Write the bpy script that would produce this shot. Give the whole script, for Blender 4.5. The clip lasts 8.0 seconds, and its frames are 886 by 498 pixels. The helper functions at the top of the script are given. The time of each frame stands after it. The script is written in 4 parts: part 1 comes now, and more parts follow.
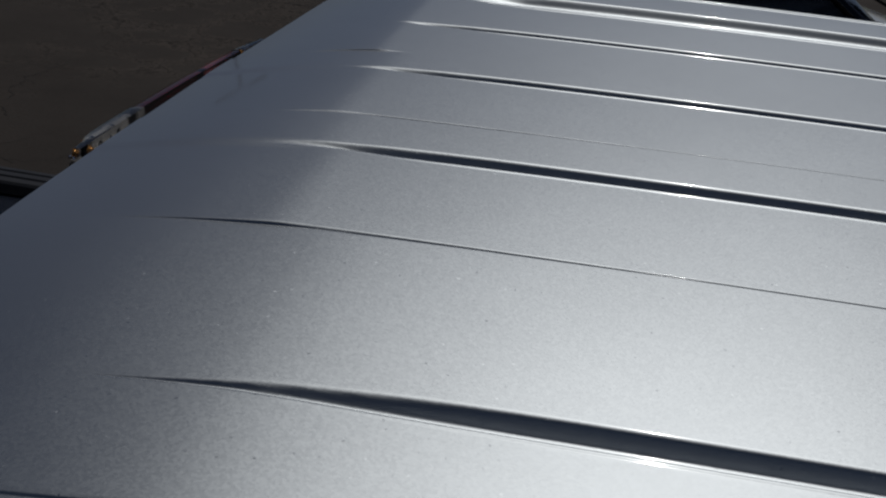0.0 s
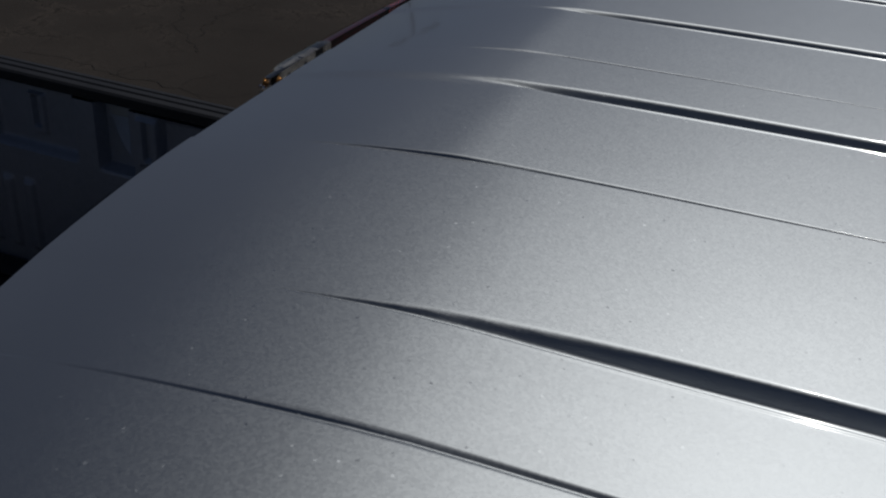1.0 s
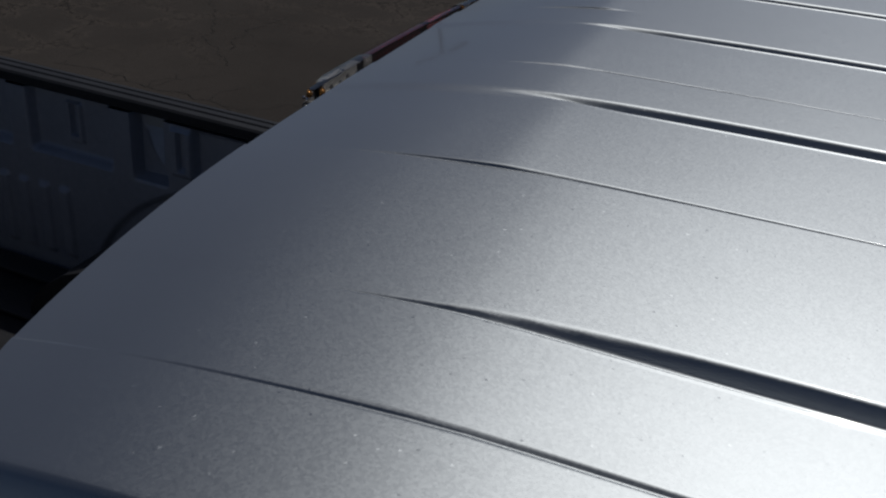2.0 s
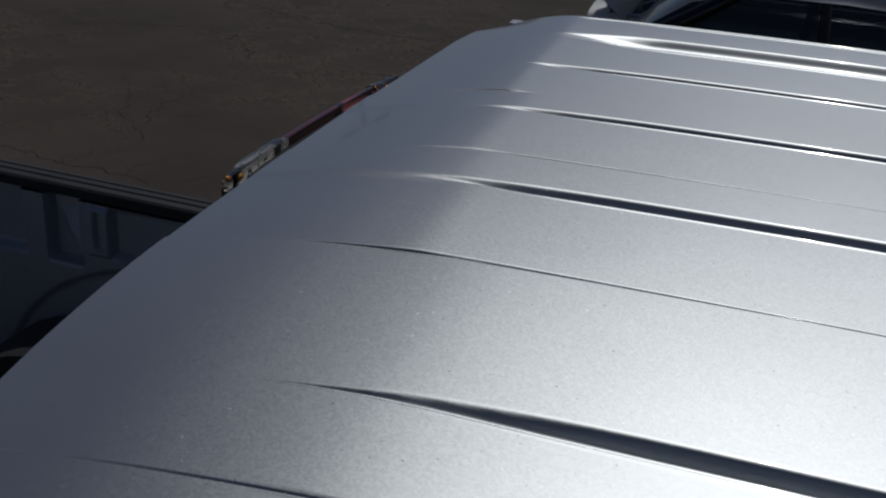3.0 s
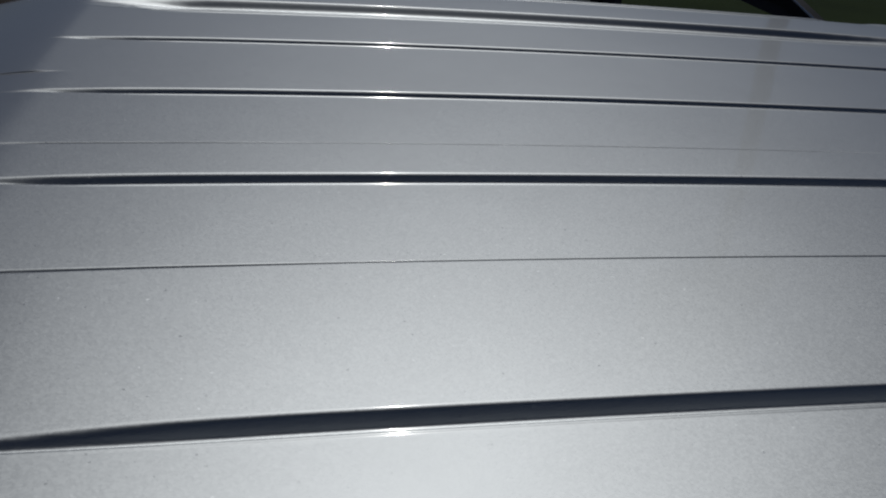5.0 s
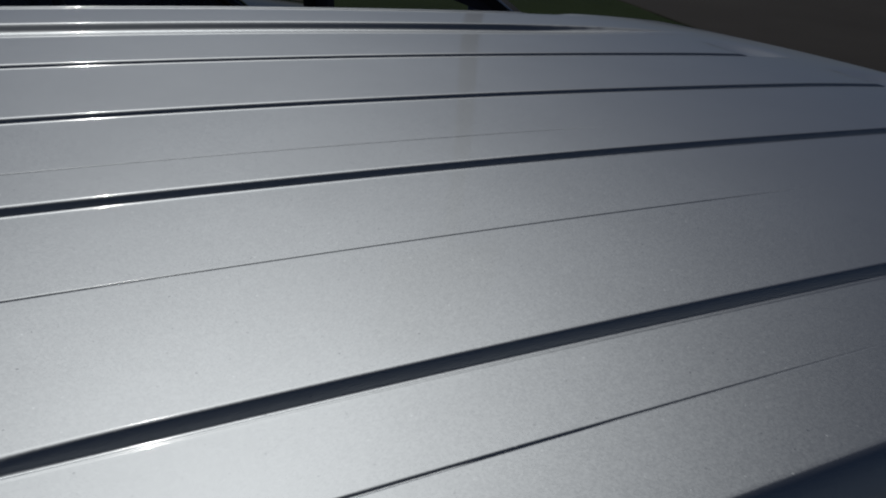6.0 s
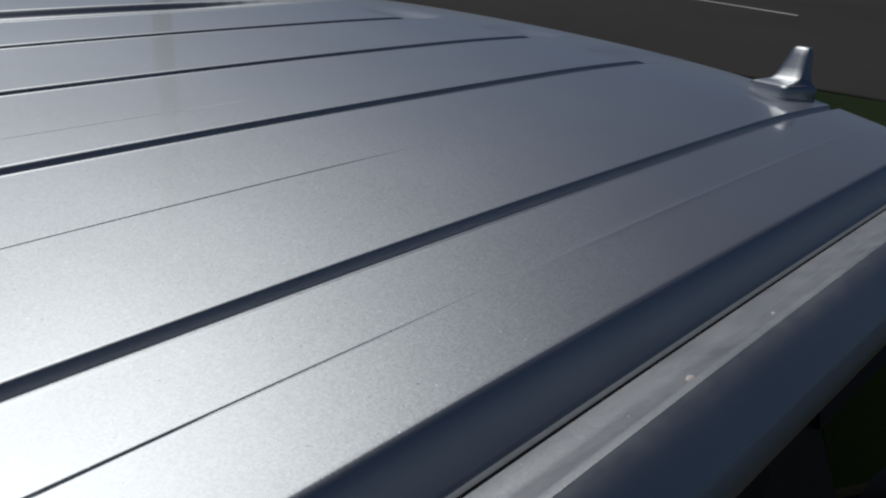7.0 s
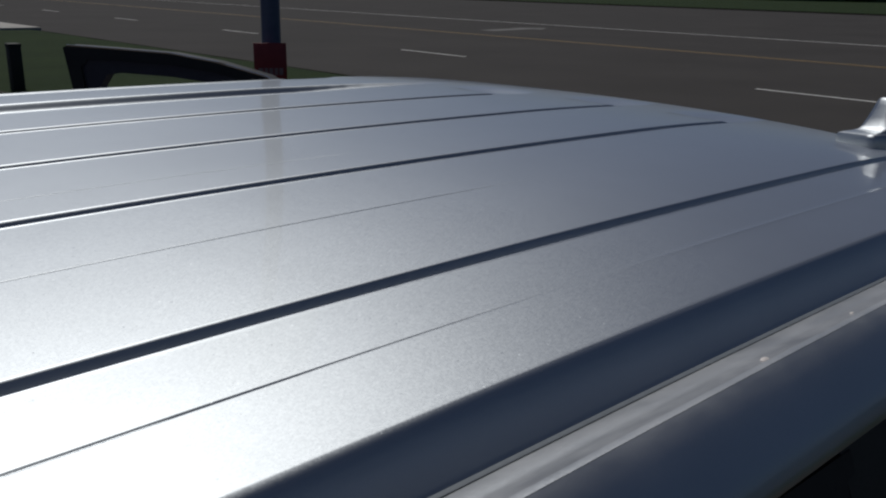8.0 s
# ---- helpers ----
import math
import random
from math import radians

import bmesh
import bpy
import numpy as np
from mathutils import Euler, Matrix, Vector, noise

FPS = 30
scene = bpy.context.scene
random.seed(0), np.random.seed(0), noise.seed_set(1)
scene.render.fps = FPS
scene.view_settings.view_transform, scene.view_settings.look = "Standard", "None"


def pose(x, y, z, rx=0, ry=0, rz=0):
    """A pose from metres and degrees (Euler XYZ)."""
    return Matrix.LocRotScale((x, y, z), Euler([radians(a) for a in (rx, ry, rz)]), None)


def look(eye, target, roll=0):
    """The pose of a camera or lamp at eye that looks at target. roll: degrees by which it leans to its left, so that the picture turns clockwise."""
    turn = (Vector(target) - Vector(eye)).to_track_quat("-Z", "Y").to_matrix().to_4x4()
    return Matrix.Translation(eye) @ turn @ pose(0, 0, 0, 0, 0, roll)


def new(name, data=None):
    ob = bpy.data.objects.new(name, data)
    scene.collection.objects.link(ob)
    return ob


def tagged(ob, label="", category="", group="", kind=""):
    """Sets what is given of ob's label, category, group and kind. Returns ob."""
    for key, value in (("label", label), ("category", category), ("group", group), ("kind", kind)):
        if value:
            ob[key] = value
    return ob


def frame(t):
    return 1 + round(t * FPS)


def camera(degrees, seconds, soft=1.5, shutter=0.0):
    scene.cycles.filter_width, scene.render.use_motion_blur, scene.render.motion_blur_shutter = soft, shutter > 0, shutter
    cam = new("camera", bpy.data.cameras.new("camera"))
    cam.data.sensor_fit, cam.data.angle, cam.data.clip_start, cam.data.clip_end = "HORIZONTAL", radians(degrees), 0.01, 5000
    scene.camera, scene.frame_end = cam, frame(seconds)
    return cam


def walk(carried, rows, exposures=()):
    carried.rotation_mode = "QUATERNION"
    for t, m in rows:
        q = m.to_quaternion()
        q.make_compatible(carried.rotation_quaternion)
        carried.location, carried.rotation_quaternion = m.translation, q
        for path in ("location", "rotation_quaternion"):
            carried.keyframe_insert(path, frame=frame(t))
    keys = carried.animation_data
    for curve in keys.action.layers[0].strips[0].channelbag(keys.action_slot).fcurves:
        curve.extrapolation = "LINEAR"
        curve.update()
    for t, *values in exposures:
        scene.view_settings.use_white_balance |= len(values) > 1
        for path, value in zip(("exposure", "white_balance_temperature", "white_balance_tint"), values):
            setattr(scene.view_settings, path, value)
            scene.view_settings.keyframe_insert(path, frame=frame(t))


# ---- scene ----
cam = camera(52.77, 8.0, soft=2.2)


def shot(x, y, z, yaw, pitch, roll):
    """A hand-held pose: yaw to the left of +y, pitch up, roll as look() takes it."""
    a, b = radians(yaw), radians(pitch)
    way = Vector((-math.sin(a) * math.cos(b), math.cos(a) * math.cos(b), math.sin(b)))
    return look(Vector((x, y, z)), Vector((x, y, z)) + way, roll)


walk(cam, [
    (0.0, shot(-0.4009, -0.7234, 2.0341, 6.439, -25.707, 6.293)),
    (0.5, shot(-0.4300, -0.7328, 2.0140, 12.568, -27.840, 5.942)),
    (1.0, shot(-0.4102, -0.7217, 2.0237, 17.438, -29.642, 5.528)),
    (1.2, shot(-0.4093, -0.7091, 2.0183, 19.517, -29.613, 5.494)),
    (2.3, shot(-0.4172, -0.7498, 2.0287, 18.669, -27.959, 5.724)),
    (2.5, shot(-0.4168, -0.7533, 2.0310, 17.965, -26.974, 5.762)),
    (3.0, shot(-0.4073, -0.7519, 2.0447, 14.292, -24.353, 5.477)),
    (3.5, shot(-0.4063, -0.7439, 2.0474, 8.545, -24.940, 5.710)),
    (4.0, shot(-0.3895, -0.7228, 2.0583, 2.987, -25.018, 4.608)),
    (4.5, shot(-0.3835, -0.7224, 2.0537, -5.823, -25.647, 4.977)),
    (4.7, shot(-0.3749, -0.7298, 2.0501, -8.869, -25.288, 5.249)),
    (5.8, shot(-0.4416, -0.7627, 2.0540, -27.263, -22.948, 5.256)),
    (6.0, shot(-0.4333, -0.7673, 2.0593, -31.675, -23.074, 5.405)),
    (6.5, shot(-0.3700, -0.7720, 2.0536, -41.999, -23.454, 4.982)),
    (7.0, shot(-0.3683, -0.7873, 2.0515, -49.928, -22.937, 4.102)),
    (7.3, shot(-0.3774, -0.7985, 2.0390, -50.501, -21.718, 2.616)),
    (7.5, shot(-0.3848, -0.8051, 2.0315, -48.752, -19.541, 1.777)),
    (8.0, shot(-0.4019, -0.8312, 2.0156, -42.902, -16.649, 0.920)),
], exposures=[(0.0, -1.93), (0.5, -1.94), (1.0, -1.94), (2.5, -1.48), (3.5, -1.57), (4.0, -1.94), (4.5, -2.12), (5.8, -2.15), (6.0, -2.15), (6.5, -1.92), (7.0, -1.43), (7.5, -1.15), (8.0, -1.18)])

# ---- light ----
SUN_YAW, SUN_UP = -15.5, 60.0
sun_way = Vector((-math.sin(radians(SUN_YAW)) * math.cos(radians(SUN_UP)),
                  math.cos(radians(SUN_YAW)) * math.cos(radians(SUN_UP)), math.sin(radians(SUN_UP))))
world = bpy.data.worlds.new("sky")
scene.world = world
world.use_nodes = True
wn = world.node_tree.nodes
sky = wn.new("ShaderNodeTexSky")
sky.sky_type, sky.sun_disc = "NISHITA", False
sky.sun_elevation, sky.sun_rotation = radians(SUN_UP), math.atan2(sun_way.x, sun_way.y)
sky.air_density, sky.dust_density, sky.ozone_density = 0.55, 1.3, 4.8
wn["Background"].inputs["Strength"].default_value = 0.072
world.node_tree.links.new(sky.outputs["Color"], wn["Background"].inputs["Color"])
sun = new("sun", bpy.data.lights.new("sun", "SUN"))
sun.data.energy, sun.data.angle, sun.data.color = 5.0, radians(0.53), (0.985, 0.970, 0.93)
sun.matrix_world = look(sun_way * 60, (0, 0, 0))


# ---- materials ----
def material(name, base, rough=0.5, metal=0.0, coat=0.0, spec=0.5):
    m = bpy.data.materials.new(name)
    m.use_nodes = True
    b = m.node_tree.nodes["Principled BSDF"]
    b.inputs["Base Color"].default_value = (*base, 1)
    b.inputs["Roughness"].default_value, b.inputs["Metallic"].default_value = rough, metal
    b.inputs["Coat Weight"].default_value, b.inputs["Coat Roughness"].default_value = coat, 0.02
    b.inputs["Specular IOR Level"].default_value = spec
    return m, m.node_tree.nodes, m.node_tree.links, b


def noise_tex(nodes, links, scale, detail=6.0, rough=0.6, stretch=None):
    geo = nodes.new("ShaderNodeNewGeometry")
    n = nodes.new("ShaderNodeTexNoise")
    n.inputs["Scale"].default_value, n.inputs["Detail"].default_value, n.inputs["Roughness"].default_value = scale, detail, rough
    if stretch:
        v = nodes.new("ShaderNodeVectorMath")
        v.operation, v.inputs[1].default_value = "MULTIPLY", stretch
        links.new(geo.outputs["Position"], v.inputs[0])
        links.new(v.outputs[0], n.inputs["Vector"])
    else:
        links.new(geo.outputs["Position"], n.inputs["Vector"])
    return n


def ramp(nodes, links, source, stops):
    r = nodes.new("ShaderNodeValToRGB")
    while len(r.color_ramp.elements) < len(stops):
        r.color_ramp.elements.new(0.5)
    for e, (at, c) in zip(r.color_ramp.elements, stops):
        e.position, e.color = at, (*c, 1) if len(c) == 3 else c
    links.new(source, r.inputs["Fac"])
    return r


def bump(nodes, links, source, strength, distance, b, slot="Normal"):
    u = nodes.new("ShaderNodeBump")
    u.inputs["Strength"].default_value, u.inputs["Distance"].default_value = strength, distance
    links.new(source, u.inputs["Height"])
    links.new(u.outputs["Normal"], b.inputs[slot])
    return u


def grained(name, dark, light, rough, scale, relief=0.3, distance=0.002, metal=0.0, coat=0.0, stretch=None, large=None):
    """A plain surface with grain, and blotches at a second, larger scale."""
    m, nodes, links, b = material(name, light, rough, metal, coat)
    fine = noise_tex(nodes, links, scale, stretch=stretch)
    wide = noise_tex(nodes, links, large or scale * 0.06, 4.0)
    mix = nodes.new("ShaderNodeMath")
    mix.operation = "MULTIPLY_ADD"
    mix.inputs[1].default_value = 0.5
    links.new(fine.outputs["Fac"], mix.inputs[0])
    half = nodes.new("ShaderNodeMath")
    half.operation, half.inputs[1].default_value = "MULTIPLY", 0.5
    links.new(wide.outputs["Fac"], half.inputs[0])
    links.new(half.outputs[0], mix.inputs[2])
    r = ramp(nodes, links, mix.outputs[0], [(0.32, dark), (0.68, light)])
    links.new(r.outputs["Color"], b.inputs["Base Color"])
    if relief:
        bump(nodes, links, fine.outputs["Fac"], relief, distance, b)
    return m


def metallic_paint(name, base, rough, flake, dust=0.0, dirt=0.0, spread=0.12, bloom=0.0):
    """Metal flakes under a clear coat, with a thin film of dust. Bloom and dirt also paint up-facing areas brighter."""
    m = bpy.data.materials.new(name)
    m.use_nodes = True
    nodes, links = m.node_tree.nodes, m.node_tree.links
    nodes.remove(nodes["Principled BSDF"])
    geo = nodes.new("ShaderNodeNewGeometry")
    cells = nodes.new("ShaderNodeTexVoronoi")
    cells.inputs["Scale"].default_value = 1150.0
    links.new(geo.outputs["Position"], cells.inputs["Vector"])
    sub = nodes.new("ShaderNodeVectorMath")
    sub.operation, sub.inputs[1].default_value = "SUBTRACT", (0.5, 0.5, 0.5)
    links.new(cells.outputs["Color"], sub.inputs[0])
    pick = nodes.new("ShaderNodeTexWhiteNoise")
    links.new(cells.outputs["Color"], pick.inputs["Vector"])
    rare = ramp(nodes, links, pick.outputs["Value"], [(0.0, (flake,) * 3), (0.992, (flake,) * 3), (0.994, (flake * 5,) * 3)])
    rare.color_ramp.interpolation = "CONSTANT"
    sc = nodes.new("ShaderNodeVectorMath")
    sc.operation = "MULTIPLY"
    links.new(sub.outputs[0], sc.inputs[0])
    links.new(rare.outputs["Color"], sc.inputs[1])
    add = nodes.new("ShaderNodeVectorMath")
    links.new(geo.outputs["Normal"], add.inputs[0])
    links.new(sc.outputs[0], add.inputs[1])
    nrm = nodes.new("ShaderNodeVectorMath")
    nrm.operation = "NORMALIZE"
    links.new(add.outputs[0], nrm.inputs[0])
    flakes = nodes.new("ShaderNodeBsdfAnisotropic")
    flakes.distribution = "BECKMANN"
    flakes.inputs["Roughness"].default_value = rough
    links.new(nrm.outputs[0], flakes.inputs["Normal"])
    blot = noise_tex(nodes, links, 9.0, 5.0)
    r = ramp(nodes, links, blot.outputs["Fac"], [(0.3, tuple(c * 0.93 for c in base)), (0.7, base)])
    links.new(r.outputs["Color"], flakes.inputs["Color"])
    clear = nodes.new("ShaderNodeBsdfAnisotropic")
    clear.distribution = "GGX"
    film = noise_tex(nodes, links, 60.0, 8.0, 0.7)
    fr = ramp(nodes, links, film.outputs["Fac"], [(0.35, (0.035,) * 3), (0.75, (0.035 + dust,) * 3)])
    links.new(fr.outputs["Color"], clear.inputs["Roughness"])
    haze = nodes.new("ShaderNodeBsdfAnisotropic")
    haze.distribution = "GGX"
    haze.inputs["Roughness"].default_value = 0.125
    coated = nodes.new("ShaderNodeMixShader")
    coated.inputs["Fac"].default_value = 0.35
    links.new(clear.outputs[0], coated.inputs[1])
    links.new(haze.outputs[0], coated.inputs[2])
    fres = nodes.new("ShaderNodeFresnel")
    fres.inputs["IOR"].default_value = 1.62
    mix = nodes.new("ShaderNodeMixShader")
    links.new(fres.outputs["Fac"], mix.inputs["Fac"])
    wide = nodes.new("ShaderNodeBsdfAnisotropic")
    wide.distribution = "GGX"
    wide.inputs["Roughness"].default_value = 0.60
    links.new(nrm.outputs[0], wide.inputs["Normal"])
    links.new(r.outputs["Color"], wide.inputs["Color"])
    metal = nodes.new("ShaderNodeMixShader")
    metal.inputs["Fac"].default_value = spread
    links.new(flakes.outputs[0], metal.inputs[1])
    links.new(wide.outputs[0], metal.inputs[2])
    links.new(metal.outputs[0], mix.inputs[1])
    links.new(coated.outputs[0], mix.inputs[2])
    last = mix
    if bloom:
        # sheen painted on what faces up, brighter at a slant; steep walls stay dark
        sheen = nodes.new("ShaderNodeBsdfSheen")
        up = nodes.new("ShaderNodeSeparateXYZ")
        links.new(geo.outputs["Normal"], up.inputs[0])
        raised_sheen = ramp(nodes, links, up.outputs["Z"], [(0.80, (0.0,) * 3), (0.97, (bloom, bloom, bloom * 1.02))])
        links.new(raised_sheen.outputs["Color"], sheen.inputs["Color"])
        sheen.inputs["Roughness"].default_value = 0.55
        last = nodes.new("ShaderNodeAddShader")
        links.new(mix.outputs[0], last.inputs[0])
        links.new(sheen.outputs[0], last.inputs[1])
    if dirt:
        dust_and_light = nodes.new("ShaderNodeBsdfDiffuse")
        dust_and_light.inputs["Color"].default_value = (0.44, 0.45, 0.47, 1)
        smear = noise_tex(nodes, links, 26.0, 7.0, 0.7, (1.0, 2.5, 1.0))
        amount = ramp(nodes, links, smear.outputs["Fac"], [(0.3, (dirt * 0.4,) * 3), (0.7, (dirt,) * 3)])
        # dust plus painted-in brightness on what faces up; the steep flank stays dark
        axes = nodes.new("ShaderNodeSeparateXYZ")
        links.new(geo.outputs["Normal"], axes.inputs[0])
        facing_up = nodes.new("ShaderNodeMapRange")
        facing_up.interpolation_type = "SMOOTHSTEP"
        facing_up.inputs["From Min"].default_value, facing_up.inputs["From Max"].default_value = 0.62, 0.95
        links.new(axes.outputs["Z"], facing_up.inputs["Value"])
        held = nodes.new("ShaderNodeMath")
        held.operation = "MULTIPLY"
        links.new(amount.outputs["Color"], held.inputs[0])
        links.new(facing_up.outputs["Result"], held.inputs[1])
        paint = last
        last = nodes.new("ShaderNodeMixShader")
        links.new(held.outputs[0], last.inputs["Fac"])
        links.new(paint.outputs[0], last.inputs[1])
        links.new(dust_and_light.outputs[0], last.inputs[2])
    links.new(last.outputs[0], nodes["Material Output"].inputs["Surface"])
    return m


def glass_mat(name, tint, rough=0.0, trans=1.0):
    m, nodes, links, b = material(name, tint, rough)
    b.inputs["Transmission Weight"].default_value, b.inputs["IOR"].default_value = trans, 1.45
    return m


def cracked(name, dark, light):
    """Worn asphalt: grain, broad blotches, and a broken net of fine cracks with dusty edges."""
    m, nodes, links, b = material(name, light, 0.9)
    fine, wide = noise_tex(nodes, links, 90.0, 8.0, 0.7), noise_tex(nodes, links, 0.55, 5.0)
    mix = nodes.new("ShaderNodeMath")
    mix.operation, mix.inputs[1].default_value = "MULTIPLY_ADD", 0.6
    links.new(fine.outputs["Fac"], mix.inputs[0])
    half = nodes.new("ShaderNodeMath")
    half.operation, half.inputs[1].default_value = "MULTIPLY", 0.4
    links.new(wide.outputs["Fac"], half.inputs[0])
    links.new(half.outputs[0], mix.inputs[2])
    tone = ramp(nodes, links, mix.outputs[0], [(0.38, dark), (0.62, light)])
    geo = nodes.new("ShaderNodeNewGeometry")
    bend = noise_tex(nodes, links, 3.0, 6.0, 0.7)
    warp = nodes.new("ShaderNodeVectorMath")
    warp.operation, warp.inputs["Scale"].default_value = "SCALE", 0.9
    links.new(bend.outputs["Color"], warp.inputs[0])
    shift = nodes.new("ShaderNodeVectorMath")
    links.new(geo.outputs["Position"], shift.inputs[0])
    links.new(warp.outputs[0], shift.inputs[1])
    net = nodes.new("ShaderNodeTexVoronoi")
    net.feature, net.inputs["Scale"].default_value = "DISTANCE_TO_EDGE", 1.5
    links.new(shift.outputs[0], net.inputs["Vector"])
    where = noise_tex(nodes, links, 0.33, 3.0)
    mask = ramp(nodes, links, where.outputs["Fac"], [(0.43, (0, 0, 0)), (0.54, (1, 1, 1))])
    line = ramp(nodes, links, net.outputs["Distance"], [(0.0, (1, 1, 1)), (0.010, (1, 1, 1)), (0.024, (0, 0, 0))])
    edge = ramp(nodes, links, net.outputs["Distance"], [(0.015, (0, 0, 0)), (0.04, (1, 1, 1)), (0.13, (0, 0, 0))])

    def times(p, q, k):
        n = nodes.new("ShaderNodeMath")
        n.operation = "MULTIPLY"
        links.new(p, n.inputs[0])
        links.new(q, n.inputs[1])
        o = nodes.new("ShaderNodeMath")
        o.operation, o.inputs[1].default_value = "MULTIPLY", k
        links.new(n.outputs[0], o.inputs[0])
        return o.outputs[0]

    source = tone.outputs["Color"]
    for f, c, k in ((edge, (light[0] * 2.0, light[1] * 1.9, light[2] * 1.8), 0.28), (line, (0.010, 0.009, 0.008), 0.7)):
        mx = nodes.new("ShaderNodeMix")
        mx.data_type = "RGBA"
        links.new(times(f.outputs["Color"], mask.outputs["Color"], k), mx.inputs[0])
        links.new(source, mx.inputs[6])
        mx.inputs[7].default_value = (*c, 1)
        source = mx.outputs[2]
    links.new(source, b.inputs["Base Color"])
    bump(nodes, links, fine.outputs["Fac"], 0.6, 0.006, b)
    return m


SILVER = metallic_paint("silver_metallic_paint", (0.475, 0.505, 0.530), 0.53, 0.036, 0.03, spread=0.09, bloom=0.46)
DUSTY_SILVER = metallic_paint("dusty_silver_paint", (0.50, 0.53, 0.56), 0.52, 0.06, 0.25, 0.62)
MOLDING = grained("grey_rubber", (0.10, 0.115, 0.135), (0.14, 0.158, 0.18), 0.55, 150.0, 0.2, 0.0006)
BLACK_CAR = metallic_paint("black_car_paint", (0.012, 0.013, 0.018), 0.35, 0.1, 0.03)
WHITE_CAR = grained("white_car_paint", (0.70, 0.71, 0.71), (0.78, 0.78, 0.77), 0.4, 25.0, 0.0, coat=1.0)
RUBBER = grained("black_rubber", (0.008, 0.008, 0.009), (0.022, 0.022, 0.024), 0.6, 150.0, 0.2, 0.0006)
PLASTIC = grained("black_plastic", (0.010, 0.010, 0.012), (0.026, 0.026, 0.029), 0.5, 240.0, 0.25, 0.0005)
TRIM_GREY = grained("grey_trim_plastic", (0.035, 0.033, 0.045), (0.055, 0.053, 0.07), 0.6, 220.0, 0.2, 0.0004)
TYRE = grained("tyre_rubber", (0.015, 0.015, 0.016), (0.04, 0.038, 0.036), 0.85, 60.0, 0.3, 0.001)
ALLOY = grained("cast_alloy", (0.45, 0.45, 0.46), (0.6, 0.6, 0.61), 0.3, 90.0, 0.05, 0.0003, metal=1.0)
CHROME = grained("chrome", (0.68, 0.68, 0.69), (0.75, 0.75, 0.76), 0.06, 30.0, 0.0, metal=1.0)
GLASS = glass_mat("tinted_car_glass", (0.010, 0.011, 0.013))
CAR_GLASS = glass_mat("dark_car_window", (0.12, 0.13, 0.14), 0.0, 0.7)
CLEAR_LENS = glass_mat("clear_lens_plastic", (0.62, 0.62, 0.64), 0.02)
RED_LENS = glass_mat("red_lens_plastic", (0.50, 0.06, 0.085), 0.05)
AMBER = material("amber_glint_metal", (0.85, 0.42, 0.14), 0.12, 0.8)[0]
CRACK_DARK = grained("dark_crack", (0.014, 0.0125, 0.0115), (0.028, 0.025, 0.023), 0.95, 30.0, 0.0)
GAP_BLACK = material("matt_black_sealer", (0.004, 0.004, 0.005), 1.0, 0.0, 0.0, 0.1)[0]
LAMP_GREY = grained("frosted_lamp_grey", (0.045, 0.043, 0.043), (0.075, 0.073, 0.073), 0.5, 200.0, 0.3, 0.0006)
BED_PAINT = grained("silver_bed_paint", (0.36, 0.37, 0.40), (0.44, 0.455, 0.49), 0.42, 60.0, 0.1, 0.0004, metal=0.3)
SEAT = grained("dark_seat_cloth", (0.02, 0.02, 0.022), (0.05, 0.048, 0.046), 0.9, 300.0, 0.4, 0.001)
ASPHALT = cracked("worn_asphalt", (0.030, 0.0258, 0.0235), (0.062, 0.0530, 0.0475))
ROADTOP = grained("road_asphalt", (0.033, 0.0300, 0.0285), (0.053, 0.0490, 0.0462), 0.85, 60.0, 0.5, 0.005, large=0.25)
CONCRETE = grained("kerb_concrete", (0.26, 0.25, 0.235), (0.42, 0.40, 0.375), 0.9, 35.0, 0.4, 0.003)
KERB = grained("weathered_kerb", (0.030, 0.029, 0.024), (0.050, 0.048, 0.040), 0.9, 35.0, 0.4, 0.003)
GRASS = grained("mown_grass", (0.007, 0.017, 0.004), (0.021, 0.037, 0.008), 0.9, 40.0, 0.8, 0.02, large=0.5)
LINE_WHITE = grained("worn_white_road_paint", (0.34, 0.34, 0.33), (0.72, 0.71, 0.68), 0.7, 30.0, 0.2, 0.001)
LINE_YELLOW = grained("worn_yellow_road_paint", (0.10, 0.066, 0.030), (0.28, 0.18, 0.06), 0.7, 30.0, 0.2, 0.001)
LINE_FAINT = grained("rubbed_off_road_paint", (0.055, 0.052, 0.05), (0.15, 0.145, 0.14), 0.8, 14.0, 0.2, 0.001)
PEDESTAL = grained("dark_green_plastic", (0.010, 0.013, 0.011), (0.020, 0.024, 0.020), 0.7, 40.0, 0.2, 0.001)
SIGN_RED = grained("red_sign_paint", (0.20, 0.015, 0.02), (0.27, 0.025, 0.03), 0.5, 14.0, 0.05, 0.001)
SIGN_WHITE = grained("white_sign_lettering", (0.55, 0.5, 0.48), (0.7, 0.66, 0.64), 0.55, 40.0, 0.0)
POLE_BLUE = grained("blue_grey_pole_paint", (0.055, 0.075, 0.14), (0.09, 0.115, 0.19), 0.5, 12.0, 0.1, 0.002)
POST_DARK = grained("dark_steel", (0.03, 0.03, 0.032), (0.06, 0.058, 0.055), 0.6, 30.0, 0.2, 0.001)
RIM_GREEN = grained("rim_green", (0.025, 0.05, 0.014), (0.07, 0.11, 0.03), 0.6, 3.0, 0.0)

for flat in (GRASS, ASPHALT, ROADTOP, KERB):
    flat.node_tree.nodes["Principled BSDF"].inputs["Specular IOR Level"].default_value = 0.12
